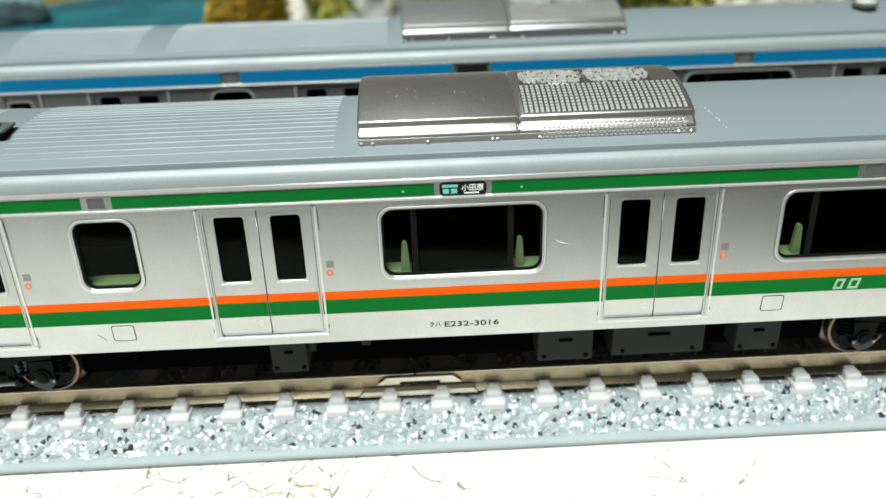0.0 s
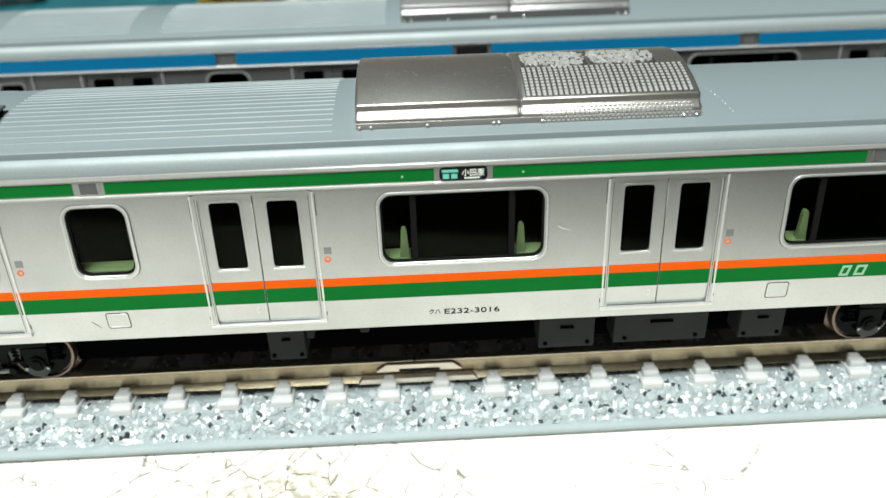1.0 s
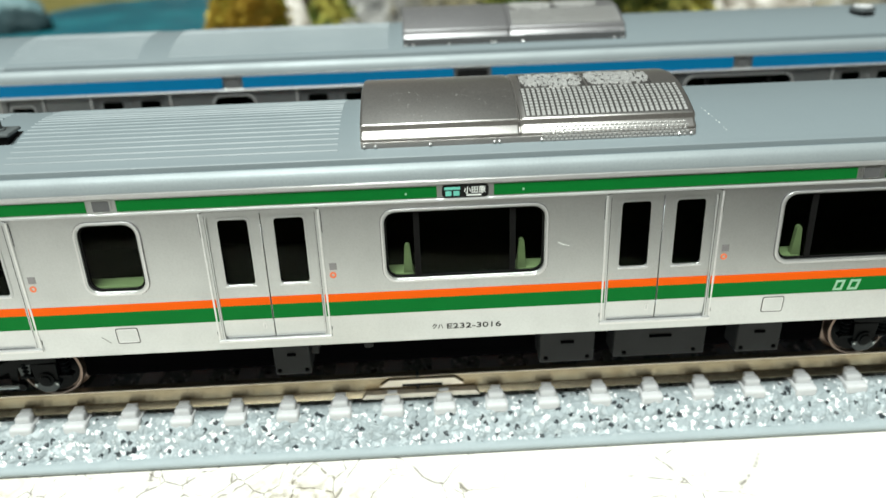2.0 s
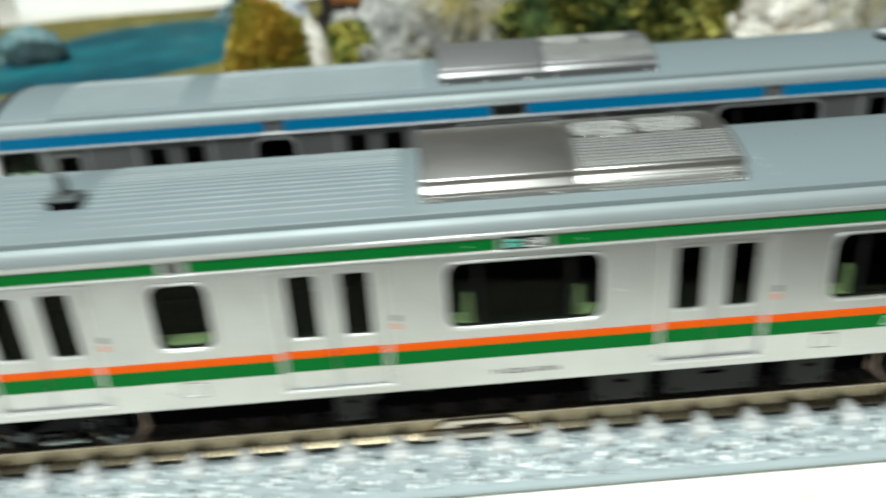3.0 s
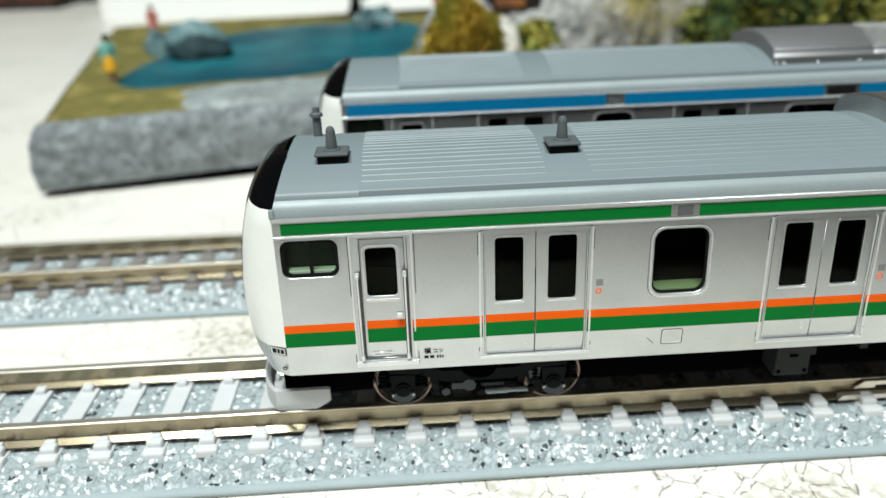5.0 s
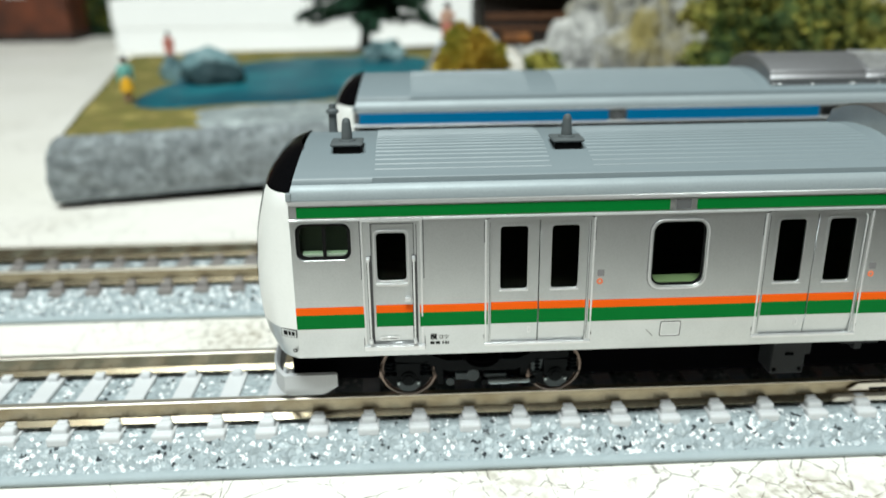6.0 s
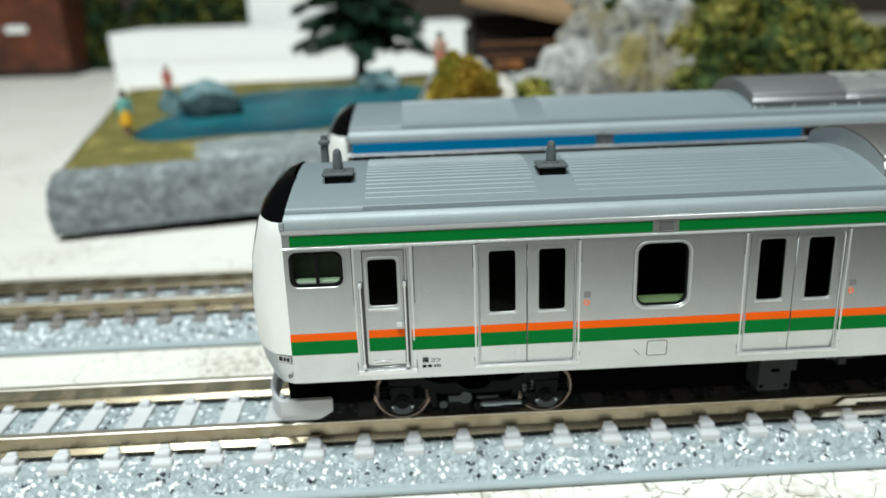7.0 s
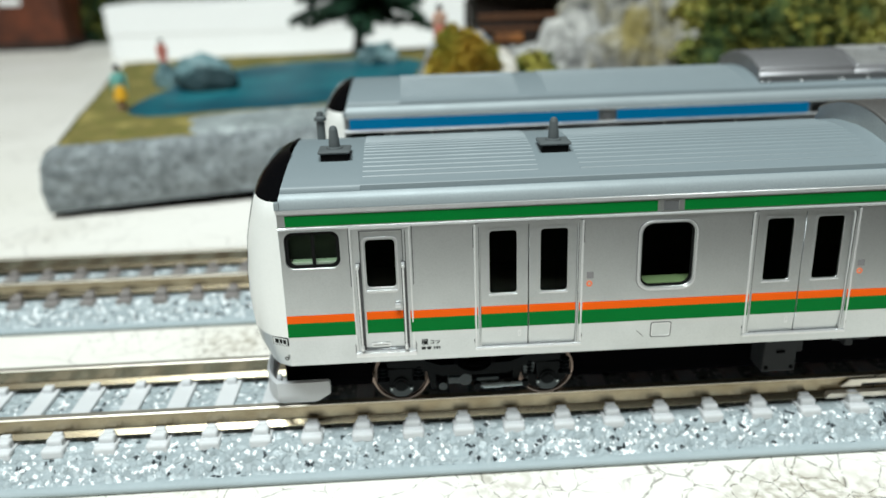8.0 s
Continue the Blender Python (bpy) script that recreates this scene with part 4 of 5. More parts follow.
def coach(name, x, y, band, label, lettered, body, lift=0.0):
    car = thing(name, x, y, TOP, label, "model train", "model railway coaches")
    shift = Vector((0, 0, -TOP))
    # upper side with door notches and window holes
    edge = [(NOSE, BAND)]
    gaps = [(-40.27, -35.32)] + [(c - 4.55, c + 4.55) for c in DOORS]
    for a, b in gaps:
        edge += [(a, BAND), (a, 25.45), (b, 25.45), (b, BAND)]
    edge += [(TAIL, BAND), (TAIL, EAVE), (NOSE, EAVE)]
    holes = [rrect(a + 0.15, b - 0.15, 18.65, 24.85, 1.05) for a, b in WINDOWS] + [rrect(-45.9, -41.1, 21.95, 25.3, 0.75)]
    part("side_panel", plate([edge] + holes, 0.45, 0.0), body, car)
    spots = [NOSE] + [v for g in gaps for v in g] + [TAIL]
    for a, b in zip(spots[::2], spots[1::2]):
        part("lower_side", plate([rect(a, b, SILL, BAND)], 0.45, 0.0), body, car)
        part("orange_stripe", plate([rect(a, b, 16.86, 17.58)], 0.06, 0.03), ORANGE, car)
        part("band_stripe", plate([rect(a, b, BAND + 0.01, 16.85)], 0.06, 0.03), band, car)
    for a, b in gaps:
        part("lower_side", plate([rect(a, b, SILL, 13.3)], 0.45, 0.0), body, car)
    marks = ((-13.25, -11.3), (14.55, 18.7), (48.75, 50.7))
    ends = [NOSE + 0.45] + [v for m in marks for v in m] + [TAIL]
    for a, b in zip(ends[::2], ends[1::2]):
        part("top_stripe", plate([rect(a + 0.22, b - 0.22, 25.8 if lettered else 25.72, 26.76 if lettered else 27.12)], 0.06, 0.03 if lettered else 0.17), band, car)
    for a, b in (marks[0], marks[2]):
        part("vent_plate", plate([rect(a + 0.25, b - 0.25, 25.8, 26.8)], 0.05, 0.03), VENT, car)
        part("vent_rim", plate([rect(a + 0.12, b - 0.12, 25.76, 26.84), rect(a + 0.3, b - 0.3, 25.85, 26.75)], 0.04, 0.055), body, car)
    part("gutter", hang(sheet([rect(NOSE, TAIL, 26.95 if lettered else 27.13, 27.25)], 0.3), 0.16), TRIM, car, "bright rain gutter")
    proud = 0.0 if lettered else 0.22
    part("cant_rail", prism(bmesh.new(), [(side_y(25.46) + 0.1, 25.46), (side_y(25.46) - 0.06 - proud, 25.46), (side_y(25.5) - 0.16 - proud, 25.52), (side_y(25.6) - 0.12 - proud, 25.6 if proud else 25.64), (side_y(25.72) + 0.1, 25.74)], "x", NOSE, TAIL), TRIM, car, "bright raised strip under the band")
    sign = part("destination_sign", plate([rrect(14.75, 18.5, 25.75, 26.82, 0.3, 4)], 0.1, 0.06), INK, car, "black destination sign with white lettering")
    if lettered:
        lettering(sign, "\u5c0f\u7530\u539f", 16.5, 26.12, 0.62, SIGN_WHITE, 0.085, "destination", 1.75, 1.0, 0.01)
        part("small_line", plate([rect(16.7, 17.9, 25.86, 25.98)], 0.02, 0.085), SIGN_WHITE, sign)
        for xa, xb, za, zb in ((14.95, 16.2, 26.42, 26.64), (15.02, 15.5, 25.9, 26.3), (15.66, 16.14, 25.9, 26.3)):
            part("route_mark", plate([rect(xa, xb, za, zb)], 0.02, 0.085), SIGN_GREEN, sign)
    for a, b in WINDOWS:
        window(car, a, b, body, (a + 2.9, b - 2.88) if b - a > 10 else ())
    w = part("cab_window_frame", plate([rrect(-46.05, -41.0, 21.75, 25.45, 0.9), rrect(-45.88, -41.14, 22.0, 25.32, 0.75)], 0.3, 0.1), body, car, "rounded cab side window frame")
    part("gasket", plate([rrect(-45.87, -41.15, 22.01, 25.31, 0.74), rrect(-45.55, -41.45, 22.25, 25.05, 0.6)], 0.2, -0.1), RUBBER, w)
    part("pane", plate([rrect(-45.75, -41.25, 22.05, 25.2, 0.7)], 0.1, -0.25), PANE, w)
    part("mullion", plate([rect(-43.58, -43.3, 22.0, 25.2)], 0.3, -0.05), RUBBER, w)
    cab_door(car, band, body)
    for c in DOORS:
        passenger_door(car, c, band, body)
    # small square covers low on the side
    for sx in (-13.37, 42.4):
        # the embossed outline's bright and shaded edges are put in as coloured rings
        part("cover_rim", plate([rrect(sx - 0.09, sx + 1.84, 13.71, 15.29, 0.2, 2), rrect(sx - 0.01, sx + 1.76, 13.79, 15.21, 0.15, 2)], 0.03, 0.02), SEAM, car)
        part("cover_plate", plate([rrect(sx, sx + 1.75, 13.8, 15.2, 0.15, 2), rrect(sx + 0.08, sx + 1.67, 13.88, 15.12, 0.1, 2)], 0.05, 0.03), TRIM, car)
    if lettered:
        lettering(car, "E232-3016", 14.8, 13.62, 0.78, INK, 0.03, "running_number", 4.7, 0.95, 0.004)
        lettering(car, "\u30af\u30cf", 13.5, 13.68, 0.6, INK, 0.03, "class_mark", 0.95, 1.0, 0.01)
        lettering(car, "\u6a2a", -34.45, 14.15, 0.66, INK, 0.03, "depot_mark", 0.62, 1.0, 0.02)
        lettering(car, "\u30b3\u30c4", -33.65, 14.2, 0.46, INK, 0.03, "depot_mark", 0.9, 1.0, 0.012)
        for i, (a, b) in enumerate(((-34.45, -34.07), (-33.95, -33.57), (-33.35, -33.2), (-33.12, -32.95), (-32.88, -32.75))):
            part("small_print", plate([rect(a, b, 13.62, 13.9)], 0.02, 0.03), INK, car)
        # operator's emblem as two plain pale shapes on the band
        for ex, ew in ((48.3, 1.05), (49.55, 1.15)):
            part("emblem", plate([[(ex, 15.66), (ex + ew - 0.25, 15.66), (ex + ew, 16.62), (ex + 0.25, 16.62)], [(ex + 0.24, 15.86), (ex + ew - 0.42, 15.86), (ex + ew - 0.26, 16.42), (ex + 0.4, 16.42)]], 0.03, 0.065), EMBLEM, car, "pale green plain emblem shape")
        def turned(bm):
            """Lay a flat plate against the rounded corner of the cab."""
            for v in bm.verts:
                s = v.co.x + 46.4
                v.co.x, v.co.y = -46.4 + 0.9 * s, v.co.y - 0.43 * s
            return bm
        cab_plate = part("cab_plate", turned(boxed(-47.95, -46.45, side_y(15) - 0.08, side_y(15) + 0.4, 14.72, 15.42, 0.02)), body, car, "small silver plate with black bars")
        part("plate_rim", turned(boxed(-48, -46.4, side_y(15) - 0.06, side_y(15) + 0.3, 14.67, 15.47, 0.02)), INK, cab_plate)
        for bx0, bx1 in ((-47.7, -47.3), (-47.2, -46.95), (-46.85, -46.55)):
            part("bar", turned(boxed(bx0 - 0.05, bx1 - 0.05, side_y(15) - 0.1, side_y(15) - 0.06, 14.86, 15.28)), INK, cab_plate)
        part("round_mark", plate([rrect(-46.85, -46.45, 13.2, 13.6, 0.2, 4), rrect(-46.75, -46.55, 13.3, 13.5, 0.1, 3)], 0.03, 0.03), INK, car)
        for pts in ([(-14.75, 14.45), (-14.72, 14.48), (-14.3, 14.12), (-14.05, 13.8), (-14.08, 13.78), (-14.34, 14.08)],):
            part("scratch", plate([pts], 0.01, 0.012), INK, car)
        part("scratch", plate([[(24.2, 21.45), (24.7, 21.2), (25.2, 21.05), (25.2, 21.0), (24.68, 21.13), (24.2, 21.38)]], 0.01, 0.012), SIGN_WHITE, car)
        for lx in (11.85, 21.3):
            part("side_lamp", plate([rrect(lx - 0.09, lx + 0.09, 26.12, 26.3, 0.08, 4)], 0.03, 0.06), EMBLEM, car)
        bm = bmesh.new()
        for k in range(8):
            sx, sy = 37.3 + 0.14 * k, 7.2 - 0.5 * k + 0.15 * math.sin(3 * k)
            lathe(bm, sx, sy, roof_z(sy) - 0.02, [(0.04 + 0.02 * (k % 3), 0), (0.02, 0.04)], "z", 8)
        part("paint_specks", bm, SIGN_WHITE, car, "short row of white paint specks")
    # roof
    def roof(name, a, b, step):
        sec = roof_section(step)
        bm = bmesh.new()
        grid(bm, [[(xx + (edge_x(pz) - NOSE if xx == NOSE else 0), py, pz) for py, pz in sec] for xx in (a, b)])
        top = part(name, bm, ROOF, car, "grey painted roof", smooth=True)
        for s in (-1, 1):
            bm = bmesh.new()
            edge = [(CY + s * (CY - ey), ez) for ey, ez in ((1.36, 27.3), (1.38, 27.42), (1.46, 27.72), (1.6, 28.05), (1.81, 28.32), (2.1, 28.5))]
            grid(bm, [[(xx + (edge_x(pz) - NOSE if xx == NOSE else 0), py, pz) for py, pz in edge] for xx in (a, b)])
            part("roof_shoulder", bm, SHOULDER, top, "silver grey rounded roof shoulder", smooth=True)
        return top
    part("corner_post", boxed(NOSE - 0.15, NOSE + 0.3, 1.26, 1.7, 27.28, 28.0, 0.08), SHOULDER, car)
    roof("front_roof", NOSE, -39.1, False)
    if not lettered:
        vent = part("roof_vent", lathe(bmesh.new(), 67.0, 7.5, roof_z(7.5) - 0.2, [(0.5, 0), (0.5, 0.5), (1.5, 0.55), (1.5, 0.9), (1.2, 1.1), (0.3, 1.2)], seg=20), ROOF_FITTING, car, "round roof ventilator with a pale cap")
        part("cap", lathe(bmesh.new(), 67.0, 7.5, roof_z(7.5) + 0.72, [(1.45, 0), (1.1, 0.25), (0.2, 0.34)], seg=20), SLEEPER, vent)
    roof("roof", -39.1, TAIL, True)
    for a, b in ((-38.9, -23.6), (-19.9, 6.55)):
        for i in range(21):
            ry = 3.38 + 0.722 * i
            rz = roof_z(ry)
            bm = prism(bmesh.new(), [(ry - 0.14, rz - 0.05), (ry + 0.14, rz - 0.05), (ry + 0.07, rz + 0.045), (ry - 0.06, rz + 0.045)], "x", a, b)
            part("roof_ridge", bm, ROOF, car)
    air_conditioner(car, *((COOLER, LIT_SKIRT) if lettered else (REAR_COOLER, VENT)))
    if lettered:
        roof_antenna(car, -41.45, 6.9)
        roof_antenna(car, -21.65, 6.9)
        roof_horn(car, -43.3, 13.8)
    coach_front(car, band, body)
    # far side, ends, floor and underframe
    bm = prism(bmesh.new(), [(2 * CY - side_y(SILL), SILL), (2 * CY - side_y(BAND), BAND), (2 * CY - side_y(EAVE), EAVE), (2 * CY - side_y(EAVE) - 0.5, EAVE), (2 * CY - side_y(BAND) - 0.5, BAND), (2 * CY - side_y(SILL) - 0.5, SILL)], "x", NOSE, TAIL)
    part("far_side", bm, body, car)
    def far(outlines, out, mat, name):
        bm = plate(outlines, 0.06, out)
        for v in bm.verts:
            v.co.y = 2 * CY - v.co.y
        bmesh.ops.reverse_faces(bm, faces=bm.faces[:])
        part(name, bm, mat, car)
    far([rect(NOSE, TAIL, 16.86, 17.58)], 0.04, ORANGE, "far_orange_stripe")
    far([rect(NOSE, TAIL, BAND, 16.9)], 0.04, band, "far_band_stripe")
    far([rect(NOSE, TAIL, 25.8, 26.76)], 0.04, band, "far_top_stripe")
    for a, b in WINDOWS:
        far([rrect(a, b, 18.5, 24.95, 1.1)], 0.05, BLACK, "far_pane")
    for c in DOORS:
        for g in (-3.5, 1.0):
            far([rrect(c + g, c + g + 2.5, 18.7, 24.75, 0.35)], 0.05, BLACK, "far_pane")
    part("end_wall", boxed(TAIL - 0.5, TAIL, 1.9, 18.1, SILL, 30.2), body, car)
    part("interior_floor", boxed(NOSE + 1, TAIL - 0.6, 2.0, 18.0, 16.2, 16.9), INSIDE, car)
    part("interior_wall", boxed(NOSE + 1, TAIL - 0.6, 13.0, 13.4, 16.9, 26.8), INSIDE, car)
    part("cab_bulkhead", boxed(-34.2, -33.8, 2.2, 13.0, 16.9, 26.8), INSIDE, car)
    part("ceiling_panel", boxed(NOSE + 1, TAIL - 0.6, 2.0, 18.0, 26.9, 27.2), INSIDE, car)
    part("cab_desk", boxed(-45.4, -41.5, 1.45, 2.2, 21.2, 22.5, 0.06), SIGN_WHITE, car, "white cab desk behind the side window")
    part("cab_blind", boxed(-45.8, -41.3, 2.5, 2.7, 22.4, 26.5), VENT, car, "grey blind inside the cab")
    def seat(a, b):
        s = part("bench_seat", boxed(a, b, 1.6, 3.4, 16.9, 18.9, 0.25), SEAT, car, "pale green moulded bench seat")
        return s
    for a, b in ((-19.2, -5.2), (9.0, 12.2), (20.9, 24.2), (42.0, 45.4), (53.9, 57.2), (72.0, 81.0), (-33.2, -29.3)):
        s = seat(a, b)
        if 5 < a < 60:
            e = b - 0.5 if (a in (9.0, 42.0)) else a + 0.4
            bm = prism(bmesh.new(), [(e - 0.4, 18.8), (e + 0.4, 18.8), (e + 0.22, 21.3), (e + 0.1, 21.5), (e - 0.1, 21.5), (e - 0.22, 21.3)], "y", 1.7, 2.15)
            part("seat_back", bm, SEAT, s)
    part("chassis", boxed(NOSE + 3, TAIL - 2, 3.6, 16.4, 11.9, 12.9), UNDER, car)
    # black block let down low, standing for the deep shade below the floor
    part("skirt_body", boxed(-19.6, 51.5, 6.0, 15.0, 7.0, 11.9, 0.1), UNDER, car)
    for a, b, z0, yy in ((-1.1, 2.2, 7.8, 3.4), (2.3, 3.0, 9.6, 3.9), (5.5, 9.3, 10.9, 3.4), (7.2, 8.0, 10.0, 3.9), (23.4, 28.5, 7.7, 3.4), (30.3, 38.9, 7.9, 3.4), (41.9, 46.0, 7.8, 3.4)):
        u = part("equipment_box", boxed(a, b, yy, yy + 4, z0, 12.6, 0.12), BOX, car, "grey underfloor equipment box")
        for k in range(2):
            xx = a + (b - a) * (0.12 if k == 0 else 0.88)
            if b - a < 1.5:
                continue
            part("bolt", lathe(bmesh.new(), xx, yy - 0.02, z0 + 0.5, [(0.22, 0.05), (0.18, -0.1)], "y", 8), UNDER, u)
        if b - a > 3:
            part("lip", boxed(a - 0.15, b + 0.15, yy - 0.15, yy + 0.3, 12.2, 12.5, 0.04), UNDER, u)
        part("cover", boxed(a + (b - a) * 0.38, a + (b - a) * 0.62, yy - 0.12, yy + 0.1, z0 + 2.1, z0 + 2.35), UNDER, u)
    # unseen boxes, added to keep light from behind out of the underside
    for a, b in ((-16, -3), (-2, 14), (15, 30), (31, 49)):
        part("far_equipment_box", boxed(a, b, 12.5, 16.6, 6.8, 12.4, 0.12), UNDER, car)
    bogie(car, -29.4)
    bogie(car, 61.6)
    # plough skirt under the cab
    def shell(z0, z1, name, mat, back):
        pts = []
        for i in range(25):
            u = -1 + 2 * i / 24
            xx = -49.9 + 1.6 * abs(u) ** 4
            pts.append((xx, CY + u * 7.6))
        bm = bmesh.new()
        outer = [(px, py) for px, py in pts]
        rows = []
        for z, drawn, reach in ((z1, 0.2, 1.6), (z1 - 0.18, 0.0, 1.7), (z0 + 1.0, 0.0, 1.7), (z0 + 0.3, 0.0, 0.6), (z0, 0.25, 0.2)):
            rows.append([(back + reach, CY - 7.6 + drawn, z)] + [(px + drawn, CY + (py - CY) * (1 - drawn / 7.6), z) for px, py in outer] + [(back + reach, CY + 7.6 - drawn, z)])
        grid(bm, rows)
        bmesh.ops.solidify(bm, geom=bm.faces[:], thickness=0.5)
        bmesh.ops.recalc_face_normals(bm, faces=bm.faces[:])
        return part(name, bm, mat, car, "grey snow plough skirt", smooth=True)
    shell(7.25, 9.7, "skirt", SKIRT, -45.0)
    # added black block gives the darkness behind the skirt
    part("skirt_hanger", boxed(-47.6, -39.4, 4.5, 15.5, 8.2, 12.9), UNDER, car)
    for ob in car.children:
        ob.location = (shift + Vector((0, 0, 0 if ob.name.startswith("bogie") else lift))) * MM
    car.location.y = y * MM
    return car


coach("model_coach", 0, 0, GREEN, "silver model train coach with orange and green stripes", True, SILVER)
coach("model_coach", 3.4, GAP, BLUE, "silver model train coach with a sky blue band", False, SHADED_SILVER, 0.75)


# ---- diorama behind the tracks ----
def diorama():
    ang = math.atan2(8.3, 42.6)
    ux, uy = math.cos(ang), math.sin(ang)
    def at(u, v):
        return (-111.0 + u * ux - v * uy, 97.0 + u * uy + v * ux)
    d = thing("diorama_base", -111, 97, 0, "grey stone-look diorama base with lawn and pond", "diorama")
    def ground(u, v):
        return 13.9 + 0.5 * noise.noise(Vector((u * 0.03, v * 0.03, 2.0)))
    def local(u, v, z):
        x, y = at(u, v)
        return (x + 111.0, y - 97.0, z)
    LU, LV = 300.0, 150.0
    def edge_u(v):
        return -0.03 * v
    bm = bmesh.new()
    rows = []
    nu, nv = 90, 46
    for j in range(nv + 1):
        v = LV * j / nv
        row = []
        for i in range(nu + 1):
            u = edge_u(v) + (LU - edge_u(v)) * i / nu
            z = ground(u, v)
            m = min(u - edge_u(v), v, 4.0) / 4.0
            row.append(local(u, v, z - 3.2 * (1 - m) ** 2.2))
        rows.append(row)
    grid(bm, rows)
    for f in bm.faces:
        f.material_index = 0
    part("lawn", bm, LAWN, d, "olive flocked lawn", smooth=True)
    bm = bmesh.new()
    ring = [(u * LU / 220, 0) for u in range(221)] + [(LU, LV * k / 20) for k in range(1, 21)] + [(LU - (LU - edge_u(LV)) * u / 60, LV) for u in range(1, 61)] + [(edge_u(LV * (1 - k / 90)), LV * (1 - k / 90)) for k in range(1, 90)]
    rows = []
    for k in range(13):
        q = k / 12
        row = []
        for u, v in ring + ring[:1]:
            lift = min(2.4, max(0.0, u) * 0.024)
            top = ground(u, v) - 2.6
            z = lift + (top - lift) * q
            p = Vector((u * 0.16, v * 0.16, z * 0.2))
            bulge = math.sin(math.pi * min(1.0, 0.12 + q * 0.88)) * (0.9 + 0.8 * noise.noise(p)) + 0.45 * noise.noise(p * 5.0) + 0.25 * noise.noise(p * 11.0)
            row.append(local(u + (-bulge if u < 5 and v > 0 or u == 0 else 0), v + (-bulge if v == 0 else 0), z + (0.3 * noise.noise(p * 4.0) if k == 12 else 0)))
        rows.append(row)
    # the cast rim turns over the edge on to the top
    for inset, rise in ((0.9, 1.5), (2.2, 2.45)):
        row = []
        for u, v in ring + ring[:1]:
            w = inset * (1 + 0.5 * noise.noise(Vector((u * 0.35, v * 0.35, 5.0))))
            uu = u + w if u < 5 else u - w if u > LU - 1 else u
            vv = v + w if v < 1 else v - w if v > LV - 1 else v
            if u < 5 and v > 3:
                uu, rise_here = u, -0.7
            else:
                rise_here = rise
            row.append(local(uu, vv, ground(uu, vv) - 2.6 + rise_here + 0.2 * noise.noise(Vector((u * 0.6, v * 0.6, 1.0)))))
        rows.append(row)
    grid(bm, rows)
    part("base_side", bm, STONE, d, "rough grey cast stone edge", smooth=True)
    # black block put in as the contact shadow below the raised edge
    part("foot", prism(bmesh.new(), [local(fu, fv, 0)[:2] for fu, fv in ((8, 3.5), (294, 3.5), (294, 144), (8, 144))], "z", -1.53, 5), UNDER, d, "black block for the contact shade under the base")
    # sandy bank and water, each a low sheet over the lawn
    def blob(name, cx, cy, ax, ay, bx, by, z0, mat, label, power):
        bm = bmesh.new()
        rows = []
        for k in range(9):
            q = k / 8
            row = []
            for i in range(65):
                a = 2 * math.pi * i / 64
                c, s = math.cos(a), math.sin(a)
                rr = (abs(c) ** power + abs(s) ** power) ** (-1 / power)
                rr *= q * (1 + 0.07 * noise.noise(Vector((c * 2.2, s * 2.2, cx * 0.1))))
                px, py = cx + 111 + rr * (c * ax + s * bx), cy - 97 + rr * (c * ay + s * by)
                z = z0
                if not z0:
                    u, v = px * ux + py * uy, -px * uy + py * ux
                    v = max(v, 0.2)
                    px, py = u * ux - v * uy, u * uy + v * ux
                    z = ground(u, v) + 0.35 - 3.2 * (1 - min(u - edge_u(v), v, 4.0) / 4.0) ** 2.2
                row.append((px, py, z - (1.0 if q == 1 else 0)))
            rows.append(row)
        grid(bm, rows)
        return part(name, bm, mat, d, label, smooth=True)
    blob("sand_bank", -49, 119, 38, 7.4, -4, 15, None, BANK, "pale grey sandy bank", 5.0)
    blob("pond", -68, 180, 39, 8.6, 6, 50, 14.6, WATER, "teal glossy pond water", 3.2)
    return at, ground


place, ground = diorama()


def boulder(name, x, y, z, sx, sy, sz, seed, mat, label, rough=0.45, level=3):
    ob = part(name, lump(bmesh.new(), 0, 0, -0.3 * sz, sx, sy, sz, seed, rough, level), mat, smooth=False)
    ob.location = (x * MM, y * MM, z * MM)
    return tagged(ob, label, "rock", "diorama rocks")


boulder("boulder", -93.2, 168, 18.6, 8.2, 6, 5.2, 3, POND_ROCK, "teal painted boulder standing in the pond", 0.17)
boulder("boulder", -106.0, 176, 14.2, 3.6, 4, 6.5, 8, POND_ROCK, "small teal painted boulder beside the pond", 0.3)
# added dark lump stands for the boulder's shadow at its base
shade_lump = part("rock", lump(bmesh.new(), 0, 0, 0, 8.2, 6.6, 4.6, 6, 0.12, 3), SHADE_ROCK)
shade_lump.location = (-91.0 * MM, 165.0 * MM, 14.6 * MM)
tagged(shade_lump, "dark rock lump for the shade below the boulder", "rock", "diorama rocks")
boulder("boulder", -43.5, 214, 14.6, 6.5, 6, 6.0, 5, POND_ROCK, "pale teal rock at the pond edge")
for x, sx, sz, seed in ((-24.0, 7.2, 15.5, 33), (-16.5, 7.2, 15.5, 34)):
    boulder("rock", x, 141, 13.5, sx, 4.5, sz, seed, SLATE, "blue grey rock behind the ochre bush", 0.1)
